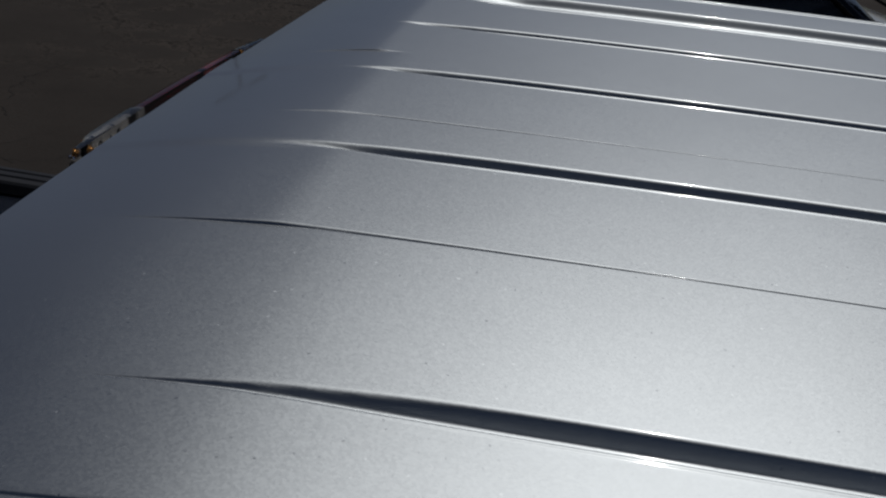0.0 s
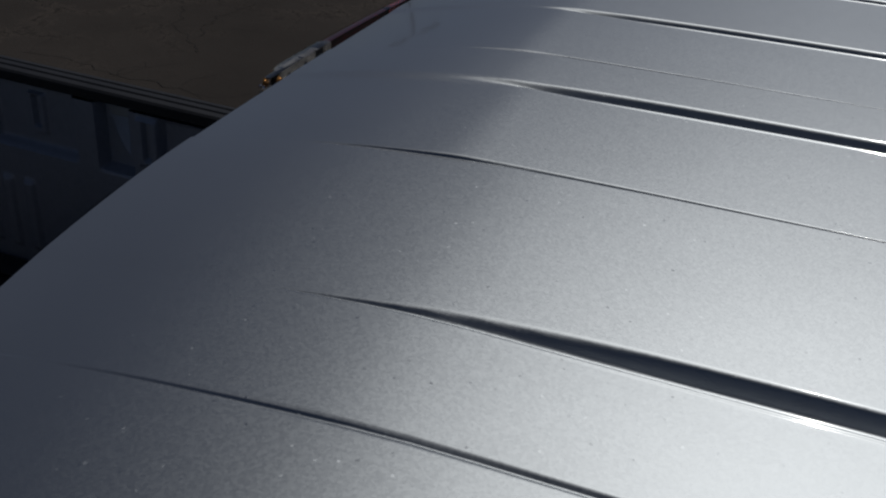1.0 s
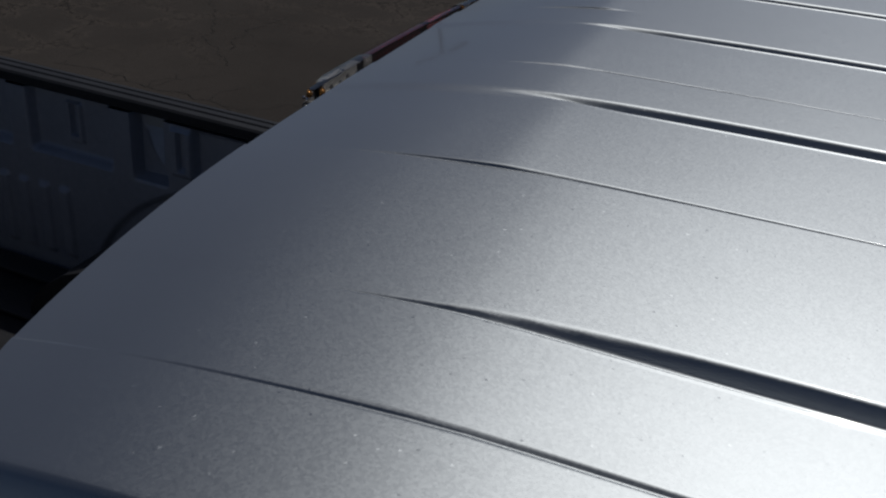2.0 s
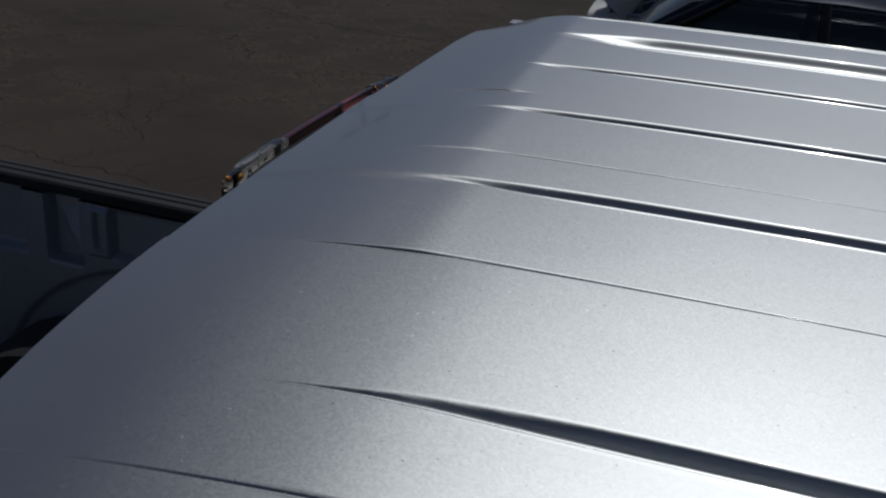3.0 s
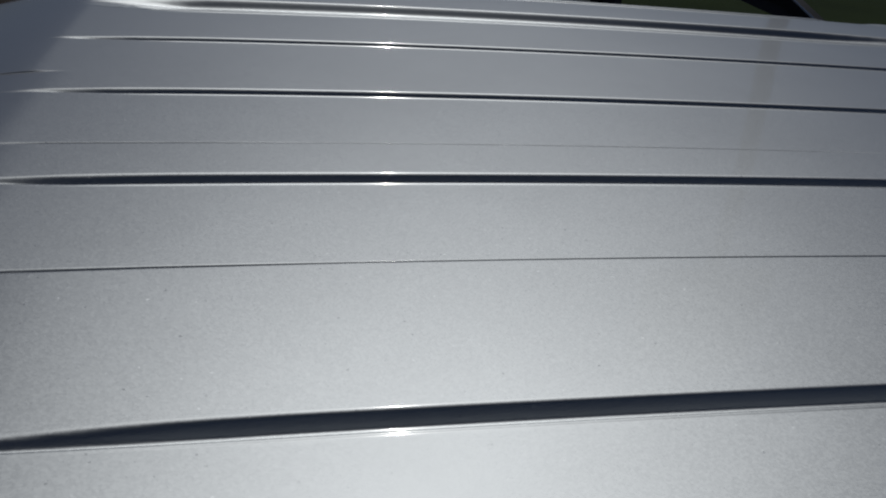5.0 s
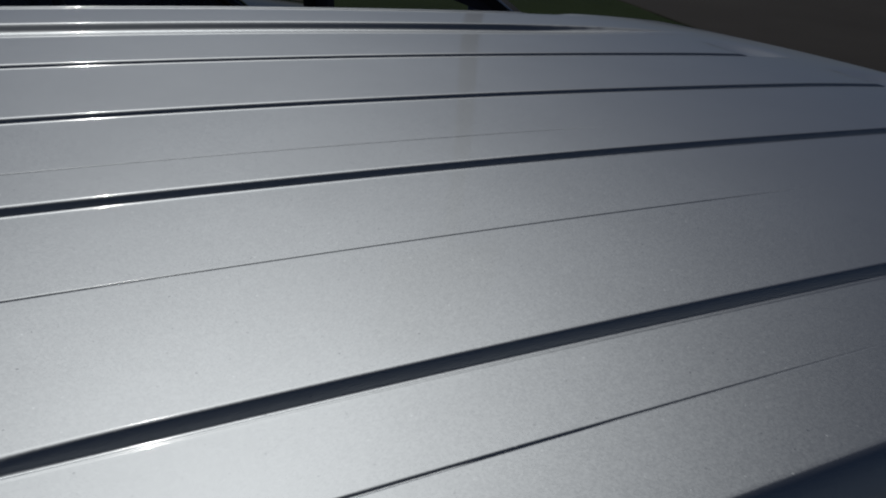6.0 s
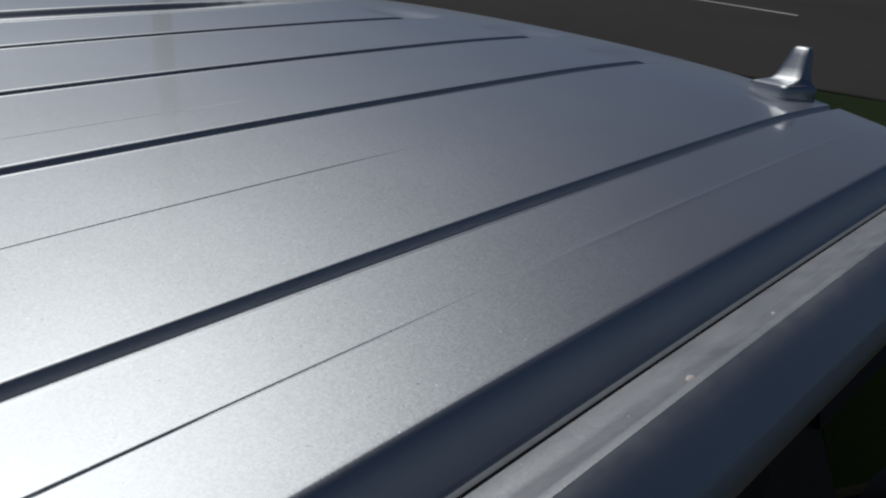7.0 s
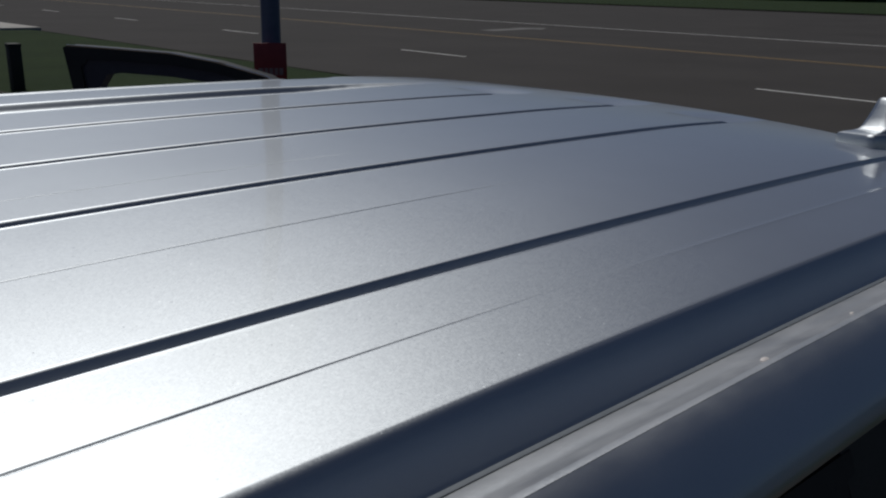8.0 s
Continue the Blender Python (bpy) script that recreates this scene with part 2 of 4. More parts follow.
SIGN_PALE = grained("faded_sign_lettering", (0.20, 0.12, 0.12), (0.30, 0.20, 0.20), 0.6, 40.0, 0.0)


# ---- mesh helpers ----
def part(name, bm, mat, parent=None, label="", smooth=True):
    """Links a bmesh as one mesh object under a thing or a part."""
    me = bpy.data.meshes.new(name)
    bmesh.ops.recalc_face_normals(bm, faces=bm.faces)
    bm.to_mesh(me)
    bm.free()
    me.materials.append(mat)
    if smooth:
        me.shade_smooth()
        me.set_sharp_from_angle(angle=radians(38))
    ob = new(name, me)
    if parent:
        ob.parent = parent
    return tagged(ob, label)


def thing(name, label, category, group="", at=None):
    e = new(name)
    e.empty_display_size = 0.2
    if at is not None:
        e.matrix_basis = at
    return tagged(e, label, category, group)


def box(x0, x1, y0, y1, z0, z1, bevel=0.0, segments=2):
    bm = bmesh.new()
    bmesh.ops.create_cube(bm, size=1.0)
    for v in bm.verts:
        v.co = Vector((x0 + (v.co.x + 0.5) * (x1 - x0), y0 + (v.co.y + 0.5) * (y1 - y0), z0 + (v.co.z + 0.5) * (z1 - z0)))
    if bevel:
        bmesh.ops.bevel(bm, geom=bm.edges[:], offset=bevel, segments=segments, profile=0.5, affect="EDGES")
    return bm


def loft(rings, close=True, caps=True):
    """A skin over rings of equally many points."""
    bm = bmesh.new()
    vs = [[bm.verts.new(p) for p in r] for r in rings]
    n = len(rings[0])
    for a, b in zip(vs, vs[1:]):
        for i in range(n if close else n - 1):
            bm.faces.new((a[i], a[(i + 1) % n], b[(i + 1) % n], b[i]))
    if caps and close:
        bm.faces.new(vs[0][::-1])
        bm.faces.new(vs[-1])
    return bm


def slab(pts, axis, a, b, bevel=0.0):
    """A flat outline of (u, v) points, as thick as from a to b along the axis."""
    place = {"x": lambda u, v, w: (w, u, v), "y": lambda u, v, w: (u, w, v), "z": lambda u, v, w: (u, v, w)}[axis]
    bm = loft([[place(u, v, w) for u, v in pts] for w in (a, b)])
    if bevel:
        bmesh.ops.bevel(bm, geom=bm.edges[:], offset=bevel, segments=2, profile=0.5, affect="EDGES")
    return bm


def sheet(f, us, vs):
    bm = bmesh.new()
    g = [[bm.verts.new(f(u, v)) for v in vs] for u in us]
    for i in range(len(us) - 1):
        for j in range(len(vs) - 1):
            bm.faces.new((g[i][j], g[i + 1][j], g[i + 1][j + 1], g[i][j + 1]))
    return bm


def rod(p, q, r0, r1=None, n=12):
    p, q = Vector(p), Vector(q)
    m = (q - p).to_track_quat("Z", "Y").to_matrix()
    r1 = r0 if r1 is None else r1
    ring = lambda c, r: [c + m @ Vector((r * math.cos(k * math.tau / n), r * math.sin(k * math.tau / n), 0)) for k in range(n)]
    return loft([ring(p, r0), ring(q, r1)])


def thicken(ob, t, offset=-1):
    s = ob.modifiers.new("thickness", "SOLIDIFY")
    s.thickness, s.offset = t, offset
    return ob


def smoothstep(a, b, x):
    t = min(1.0, max(0.0, (x - a) / (b - a)))
    return t * t * (3 - 2 * t)


# ---- ground, road and verge ----
def setting(name, bm, mat, label, category, smooth=False):
    return tagged(part(name, bm, mat, None, label, smooth), kind="structure", category=category)


SKEW = pose(0, 0, 0, 0, 0, -3.4)
FAR_X = 72.0
setting("ground", sheet(lambda x, y: (x, y, -0.012), [-900, -60, -12, 0, 5.2, 12.1, 60, 104, 900], [-900, -80, -20, 0, 20, 80, 900]),
        ASPHALT, "worn dark grey asphalt car park with fine cracks", "ground")


def verge_edge(y):
    return 9.97 + 0.2 * (1 - smoothstep(2.0, 3.6, y)) + 1.43 * smoothstep(7.0, 14.5, y) + 0.02 * max(0, y - 14)


def on_road(ob):
    ob.matrix_basis = SKEW
    return ob


ROW_Y = [-120, -60, -30, -15, -8] + [-4 + 1.0 * i for i in range(45)] + [46, 60, 90, 140, 220]
setting("road", sheet(lambda u, y: (verge_edge(y) + 0.15 if u == 0 else FAR_X + 0.06 * y, y, 0.0), [0, 1], ROW_Y), ROADTOP, "wide dark asphalt road beside the car park", "road")


def verge_z(x, y, e):
    k = smoothstep(4.7, 5.5, x) * (1 - smoothstep(e - 0.4, e, x))
    return 0.03 + 0.06 * k + 0.02 * noise.noise(Vector((x * 0.5, y * 0.5, 0)))


def verge_at(u, y):
    e = verge_edge(y) - 0.005
    x = 4.70 + u * (e - 4.70)
    return (x, y, verge_z(x, y, e))


setting("verge", sheet(verge_at, [i / 14 for i in range(15)], ROW_Y), GRASS, "strip of mown green grass between lot and road", "grass", True)
on_road(setting("verge_far", box(FAR_X + 0.2, 600, -400, 500, -0.3, 0.12), GRASS, "mown grass on the far side of the road", "grass"))
kerb_profile = [(0, -0.2), (0, 0.035), (0.03, 0.05), (0.12, 0.05), (0.15, 0.03), (0.15, -0.2)]
setting("kerb_road", loft([[(verge_edge(y) + a * 0.6, y, b) for a, b in kerb_profile] for y in ROW_Y]), KERB, "weathered grey cast concrete kerb", "kerb")
setting("kerb_lot", loft([[(4.55 + a, y, b) for a, b in kerb_profile] for y in (-120, 220)]), KERB, "weathered grey cast concrete kerb", "kerb")
on_road(setting("kerb_far", loft([[(FAR_X + a, y, b * 1.5) for a, b in kerb_profile] for y in (-300, 300)]), KERB, "weathered grey cast concrete kerb", "kerb"))
setting("pavement", box(10.4, 11.8, 34.5, 45, 0.0, 0.17, 0.01), CONCRETE, "pale concrete driveway apron across the verge", "pavement")
for i in range(-3, 8):
    y0 = 6.45 + i * 12.2
    on_road(setting("road_marking_dash", box(16.38, 16.49, y0, y0 + 3.0, 0.001, 0.006), LINE_WHITE, "worn white painted lane dash on asphalt", "road marking"))
for dx in (0, 0.26):
    on_road(setting("road_marking_centre", box(24.0 + dx, 24.12 + dx, -200, 300, 0.001, 0.006), LINE_YELLOW, "worn yellow painted centre line on asphalt", "road marking"))
on_road(setting("road_marking_edge", box(33.4, 33.56, -200, 300, 0.001, 0.006), LINE_WHITE, "worn white painted line on asphalt", "road marking"))
on_road(setting("road_marking_arrow", slab([(26.6, 28.6), (29.6, 29.2), (29.6, 28.7), (31.0, 29.7), (29.6, 30.7), (29.6, 30.1), (26.6, 29.5)], "z", 0.001, 0.006),
                LINE_FAINT, "worn white painted arrow on asphalt", "road marking"))


# cracks: start, heading, length and half width
CRACKS = [(-4.29, 5.80, -1.35, 1.2, 0.0032), (-4.9, 3.80, 0.1, 1.5, 0.0036), (-6.2, 9.7, -0.15, 3.6, 0.008), (-3.95, 4.45, 2.3, 2.0, 0.0030), (-7.5, 7.2, 0.5, 2.4, 0.004)]


def crack(x, y, way, length, width, seed):
    """A jagged open crack that wanders over the asphalt, with short side branches."""
    rnd = random.Random(seed)
    quads = []

    def run(px, py, a, left, w):
        while left > 0:
            step = rnd.uniform(0.03, 0.11)
            b = a + rnd.uniform(-0.9, 0.9)
            qx, qy = px + step * math.cos(b), py + step * math.sin(b)
            nx, ny = -math.sin(b) * w * rnd.uniform(0.5, 1.0), math.cos(b) * w * rnd.uniform(0.5, 1.0)
            quads.append(((px - nx, py - ny), (qx - nx * 0.9, qy - ny * 0.9), (qx + nx, qy + ny), (px + nx, py + ny)))
            if w > 0.003 and rnd.random() < 0.22:
                run(qx, qy, b + rnd.choice((-1, 1)) * rnd.uniform(0.6, 1.3), rnd.uniform(0.15, 0.55), w * 0.5)
            px, py, left = qx, qy, left - step

    run(x, y, way, length, width)
    bm = bmesh.new()
    for k, q in enumerate(quads):
        bm.faces.new([bm.verts.new((u, v, -0.0075 + 0.0004 * (k % 5))) for u, v in q])
    return bm


for k, (x, y, way, length, width) in enumerate(CRACKS):
    setting("asphalt_crack", crack(x, y, way, length, width, 11 + k), CRACK_DARK, "jagged dark crack in the worn asphalt", "crack")


# ragged dark rim on the horizon, unseen, added to darken what the roof reflects
def rim(a, v):
    r = 150 + 12 * noise.noise(Vector((math.cos(a) * 7, math.sin(a) * 7, 2)))
    top = 5.0 + 2.8 * noise.noise(Vector((math.cos(a) * 14, math.sin(a) * 14, 0))) + 2.2 * noise.noise(Vector((math.cos(a) * 70, math.sin(a) * 70, 5)))
    # lower across the road, so the roof's front reflects sky there
    top *= 1 - 0.62 * smoothstep(0.0, 0.35, a) * (1 - smoothstep(1.15, 1.45, a))
    return (r * math.cos(a) + 2.5 * v * noise.noise(Vector((a * 60, v * 4, 0))), r * math.sin(a), v * top - 0.3)


setting("backdrop", sheet(rim, [math.tau * i / 720 for i in range(721)], [0, 0.3, 0.6, 0.85, 1.0]), RIM_GREEN, "unseen dark green rim added round the car park for reflections", "trees")


# ---- pickup truck ----
XR = -0.55
# pressed grooves: middle, half width, depth, front end, flat share of the floor, length of the front run-out
GROOVES = [(-0.4866, 0.0066, 0.0056, 0.650, 0.12, 0.03), (-0.2624, 0.0084, 0.0078, 0.620, 0.28, 0.014), (-0.0848, 0.0084, 0.0082, 0.628, 0.28, 0.014),
           (0.0830, 0.0086, 0.0088, 0.560, 0.28, 0.02), (0.242, 0.034, 0.0085, 0.46, 0.70, 0.18), (0.376, 0.007, 0.0060, 0.40, 0.25, 0.15)]
# fine pressed creases: place, half width, where they fade out
STEPS = [(-0.5442, 0.0007, -0.24, 0.00, 0.9), (-0.3693, 0.0007, -0.08, 0.16, 1.3), (-0.2004, 0.0005, -0.20, 0.12, 2.6)]
# strips between the creases and grooves: near edge, width of the change, where the rear roll-off starts, its softness and slope
STRIPS = [(-1.0, 0.0006, -0.455, 0.060, 0.072), (-0.5442, 0.0006, -0.475, 0.050, 0.083), (-0.4866, 0.0062, -0.477, 0.050, 0.083), (-0.3693, 0.0006, -0.515, 0.008, 0.0935), (-0.2624, 0.0084, -0.520, 0.030, 0.108),
          (-0.2004, 0.0006, -0.532, 0.012, 0.112), (-0.0848, 0.0084, -0.525, 0.030, 0.110), (-0.030, 0.0006, -0.545, 0.012, 0.125)]


def along(x):
    d = x + 0.1073
    return -0.0288 * d * d + 0.0113 * d ** 3


def lip(v):
    """Fall of a groove's far wall, from 1 on the floor to 0 on the sheet: a steep face under a round edge."""
    if v > 1.25:
        return 0.0
    if v > 0.85:
        return 0.2107 * (1 - (v - 0.85) / 0.4) ** 3
    if v > 0.45:
        return 0.2107 + 1.58 * (0.85 - v)
    if v > 0.25:
        return 1 - 1.58 * (v - 0.25) ** 2 / 0.4
    return 1.0


def roof_z(x, y):
    z = 1.87 + 0.0037 * y + 0.0194 * y * y - 0.1542 * y ** 4 + along(x)
    if y > 0.392:
        z -= 0.20 * (y - 0.392)
    z -= 0.024 * smoothstep(0.596, 0.618, abs(y))
    near = smoothstep(0.31, 0.39, y)
    d = max(0.0, XR - x)
    z -= (0.45 + 1.6 * near) * d * d
    if x < -0.43:
        fall = 0.0
        for edge, w, start, soft, slope in STRIPS:
            q = max(0.0, start - x)
            fall += (slope * q * q / (q + soft) - fall) * smoothstep(edge - w, edge + w, y)
        z -= fall * (1 - 0.6 * near)
        q = max(0.0, -0.47 - x)
        z -= 0.036 * q * q / (q + 0.03) * (1 - smoothstep(-0.57, -0.38, y))
    if x > 0.42:
        z -= (0.075 + 0.40 * y * y) * (x - 0.42) ** 2
    rise = smoothstep(XR - 0.015, XR + 0.11, x)
    for yc, w, depth, end, flat, out in GROOVES:
        k = (rise if yc > -0.4 else smoothstep(XR + 0.0, XR + 0.16, x)) * (1 - smoothstep(end - out, end + out, x))
        ww = w * (0.4 + 0.6 * k if yc > -0.4 else 0.06 + 0.94 * k)
        yc -= 0.003 * (1 - k) if yc < -0.4 else 0
        u = abs(y - yc) / ww
        depth *= 1 + 0.4 * smoothstep(0.1, 0.5, x) * (w < 0.02)
        if u < 1.6:
            if y > yc and w < 0.02:
                z -= depth * lip(u) * k
            else:
                z -= depth * (1 - smoothstep(flat, 1.0, u)) * k
                z += 0.00042 * smoothstep(0.88, 1.04, u) * (1 - smoothstep(1.06, 1.06 + 0.0014 / w, u)) * k * k * (1.0 if yc > -0.4 else 0.6)
        if yc > -0.4 and w < 0.02 and x > end - 0.02:
            # the rib beyond the groove steps down where the groove ends
            z -= 0.0050 * smoothstep(end - 0.018, end + 0.012, x) * (1 - smoothstep(end + 0.02, end + 0.09, x)) * smoothstep(yc - w, yc + w, y) * (1 - smoothstep(yc + 0.03, yc + 0.115, y))
    if abs(y + 0.5442) < 0.006:
        z += 0.0004 * (1 - abs(y + 0.5442) / 0.006) ** 2 * smoothstep(-0.05, 0.15, x) * (1 - smoothstep(0.50, 0.60, x))
    for yl, w, f0, f1, steep in STEPS:
        ww = w * (1 + (1.8 if yl < -0.5 else 1.2) * (1 - smoothstep(XR, XR + (0.42 if yl < -0.5 else 0.22), x)))
        if abs(y - yl) < ww:
            start = smoothstep(XR - 0.01, XR + 0.13, x) if yl < -0.5 else smoothstep(XR - 0.01, XR + 0.10, x)
            z -= steep * (w + 0.6 * (ww - w)) * start * (1 - smoothstep(f0, f1, x)) * (1 - abs(y - yl) / ww)
    return z


def rear_x(y):
    return -0.670 + 0.04 * (abs(y) / 0.62) ** 12 + (0.10 * max(0, y - 0.25) if y > 0 else 0.045 * max(0, -0.1 - y))


def front_x(y):
    return 0.740 - 0.50 * y * y


def roof_rows():
    ys = set()
    y = -0.62
    while y < 0.6201:
        ys.add(round(y, 4))
        y += 0.012
    for yc, w, depth, end, flat, out in GROOVES:
        ys = {v for v in ys if abs(v - yc) > w * 1.65}
        ys |= {round(yc + w * q * k, 5) for k in (-1, 1) for q in (0, 0.12, 0.2, 0.3, 0.35, 0.4, 0.45, 0.5, 0.6, 0.7, 0.74, 0.78, 0.82, 0.86, 0.9, 0.94, 0.97, 1.0, 1.03, 1.06, 1.1, 1.14, 1.18, 1.22, 1.25, 1.6)} | {round(yc + (w * 1.06 + 0.0014 * q) * k, 5) for k in (-1, 1) for q in (0.15, 0.3, 0.45, 0.6, 0.8, 1.0)}
    for edge, w, start, soft, slope in STRIPS:
        if w < 0.001 and edge > -0.62:
            ys |= {round(edge + 0.0002 * q, 5) for q in range(-4, 5)}
    ys |= {round(-0.4866 - 0.003 + 0.0004 * q, 5) for q in range(-9, 9)}
    for yl, w, f0, f1, steep in STEPS:
        ys = {v for v in ys if abs(v - yl) > 0.0046}
        ys |= {round(yl + d, 5) for d in (-w * 5, -w * 4, -w * 3, -w * 2.2, -w * 1.5, -w, -w * 0.5, 0, w * 0.5, w, w * 1.5, w * 2.2, w * 3, w * 4, w * 5)}
    ys |= {round(s * v, 4) for s in (-1, 1) for v in (0.594, 0.597, 0.600, 0.603, 0.606, 0.609, 0.612, 0.615, 0.618)}
    return sorted(ys)


RX = [0, .01, .02, .03, .04, .05, .06, .068, .074, .078, .081, .0825, .084, .087, .09, .095, .10, .106, .112, .118] + [.125 + .0125 * i for i in range(14)] + \
     [.30 + .02 * i for i in range(24)] + [.78 + .006 * i for i in range(25)] + [.935, .945, .955, .965, .975, .985, 1.0]


def roof_at(u, y):
    """Rows run straight across between the ends and bow with the rear and front edges."""
    straight = -0.670 + u * 1.455
    x = straight + (rear_x(y) + 0.670) * (1 - smoothstep(0.0, 0.09, u)) + (front_x(y) - 0.785) * smoothstep(0.80, 1.0, u)
    return (x, y, roof_z(x, y))


truck = thing("pickup_truck", "silver metallic pickup truck with ribbed cab roof, parked", "truck")
roof = part("roof", sheet(roof_at, RX, roof_rows()), SILVER, truck, "ribbed silver metallic sheet roof with pressed grooves")
roof.data.set_sharp_from_angle(angle=radians(75))
part("headliner", sheet(lambda x, y: (x, y, roof_z(x, 0.5 * y) - 0.045), [-0.66 + 0.1 * i for i in range(13)], [-0.58 + 0.116 * i for i in range(11)]), TRIM_GREY, truck)

# rear edge of the roof, turned down to the back wall
edge_ys = sorted({round(-0.62 + 0.0155 * i, 5) for i in range(81)} | {edge + w * k for edge, w, *_ in STRIPS[1:] for k in (-1, -0.5, 0, 0.5, 1)})
back = loft([[(rear_x(y) + dx, y, roof_z(rear_x(y), y) + dz) for dx, dz in ((0.0, -0.0004), (-0.0008, -0.0012), (-0.0012, -0.004), (-0.0008, -0.012), (0.004, -0.06), (0.01, -0.105), (0.03, -0.105), (0.03, -0.012))] for y in edge_ys])
part("roof_rear_edge", back, SILVER, truck)

RAIL = [(0.6218, 1.829), (0.6228, 1.8358), (0.634, 1.8396), (0.6355, 1.8396), (0.6395, 1.8412), (0.6475, 1.8444), (0.6490, 1.8453), (0.6525, 1.8455), (0.6565, 1.8430), (0.6625, 1.8375), (0.668, 1.8315), (0.6755, 1.8230), (0.6835, 1.8130), (0.6840, 1.8070), (0.664, 1.80), (0.62, 1.80), (0.62, 1.815)]
rail_xs = [-0.66 + 0.04 * i for i in range(33)]


def rail(side, outline):
    rings = []
    for x in rail_xs:
        drop = along(x) - 0.30 * max(0, x - 0.46) ** 2 - 0.6 * max(0, -0.55 - x) ** 2
        low = 0.05 if side > 0 else 0.0
        rings.append([(x, side * (a - 0.02 * max(0, x - 0.3) ** 2), b + drop - low) for a, b in outline])
    return loft(rings)


def strip(side, y, w, z, h):
    rings = []
    for x in rail_xs:
        drop = along(x) - 0.30 * max(0, x - 0.46) ** 2 - 0.6 * max(0, -0.55 - x) ** 2 - (0.05 if side > 0 else 0)
        rings.append([(x, side * (y + a), z + b + drop) for a, b in ((0, 0), (w, 0), (w, h), (w * 0.5, h * 1.02), (0, h))])
    return loft(rings)


for side in (-1, 1):
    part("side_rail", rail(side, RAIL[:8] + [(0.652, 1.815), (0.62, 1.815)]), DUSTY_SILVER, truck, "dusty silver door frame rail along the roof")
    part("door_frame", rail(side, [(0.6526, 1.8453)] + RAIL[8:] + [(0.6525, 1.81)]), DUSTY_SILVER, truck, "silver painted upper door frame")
    part("ditch_molding", strip(side, 0.6160, 0.0030, 1.810, 0.0232), MOLDING, truck, "thin painted lip along the roof seam")
    part("ditch_gap", strip(side, 0.6188, 0.0034, 1.80, 0.0328), GAP_BLACK, truck, "black rubber filled roof seam")
    # pillars
    for nm, x0, x1, xb0, xb1, yb in (("front_pillar", 0.56, 0.64, 1.24, 1.38, 0.86), ("middle_pillar", 0.02, 0.10, 0.04, 0.16, 0.905), ("rear_pillar", -0.69, -0.56, -0.75, -0.52, 0.905)):
        top, bot = 1.80, 1.20
        part(nm, loft([[(x0, side * 0.636, top), (x1, side * 0.636, top), (x1, side * 0.670, top), (x0, side * 0.670, top)],
                       [(xb0, side * (yb - 0.07), bot), (xb1, side * (yb - 0.07), bot), (xb1, side * yb, bot), (xb0, side * yb, bot)]]),
             SILVER if nm != "middle_pillar" else PLASTIC, truck)


def pane(corners, t=0.004):
    a, b, c, d = (Vector(p) for p in corners)
    n = (b - a).cross(d - a).normalized() * t
    return loft([[a, b, c, d], [p + n for p in (a, b, c, d)]])


for side in (-1, 1):
    for x0, x1, xb0, xb1 in (((0.10, 0.56, 0.16, 1.24),) if side < 0 else ()) + ((-0.56, 0.02, -0.52, 0.04),):
        g = part("side_window", pane([(x0, side * 0.671, 1.800), (x1, side * 0.671, 1.785), (xb1, side * 0.89, 1.21), (xb0, side * 0.89, 1.21)]), GLASS, truck, "dark tinted side glass", False)
        part("window_seal", pane([(x0 - 0.01, side * 0.6745, 1.806), (x1 + 0.01, side * 0.6745, 1.790), (x1 + 0.012, side * 0.682, 1.768), (x0 - 0.012, side * 0.682, 1.784)]), RUBBER, g, "", False)
part("windscreen", sheet(lambda u, v: (0.80 - 0.55 * (v * 0.6) ** 2 + u * (0.66 - 0.04 * v * v), v * (0.60 + 0.20 * u), 1.80 - 0.03 * v * v - u * 0.63), [0, .25, .5, .75, 1], [-1 + 0.2 * i for i in range(11)]), GLASS, truck, "tinted windscreen glass")
part("roof_front_edge", loft([[(front_x(y) + a, y, roof_z(front_x(y), y) + b) for a, b in ((0, -0.0004), (0.001, -0.0015), (0.0012, -0.005), (-0.006, -0.03), (-0.03, -0.03), (-0.03, -0.006))] for y in edge_ys]), SILVER, truck)
part("back_wall", slab([(-0.86, 0.55), (0.86, 0.55), (0.90, 1.2), (0.66, 1.74), (0.62, 1.79), (-0.62, 1.79), (-0.66, 1.74), (-0.90, 1.2)], "x", -0.645, -0.615, 0.004), SILVER, truck)
part("rear_window", slab([(-0.66, 1.28), (0.66, 1.28), (0.54, 1.70), (-0.54, 1.70)], "x", -0.657, -0.647, 0.003), GLASS, truck, "dark tinted rear glass", False)


# third brake light on the upper back edge of the cab
def lamp_strip(y0, y1, x0, z0, dx, dz):
    rings = []
    n = max(3, int((y1 - y0) / 0.012))
    for i in range(n + 1):
        y = y0 + (y1 - y0) * i / n
        e = 1 - smoothstep(0.150, 0.192, abs(y - 0.02)) * 0.55
        xe = x0 + 0.15 * y * y
        rings.append([(xe, y, z0 - dz), (xe - dx * e, y, z0 - dz), (xe - dx * e, y, z0 - dz * 0.35), (xe - dx * 0.75 * e, y, z0 - dz * 0.08 * e), (xe - dx * 0.3, y, z0), (xe, y, z0)])
    return loft(rings)


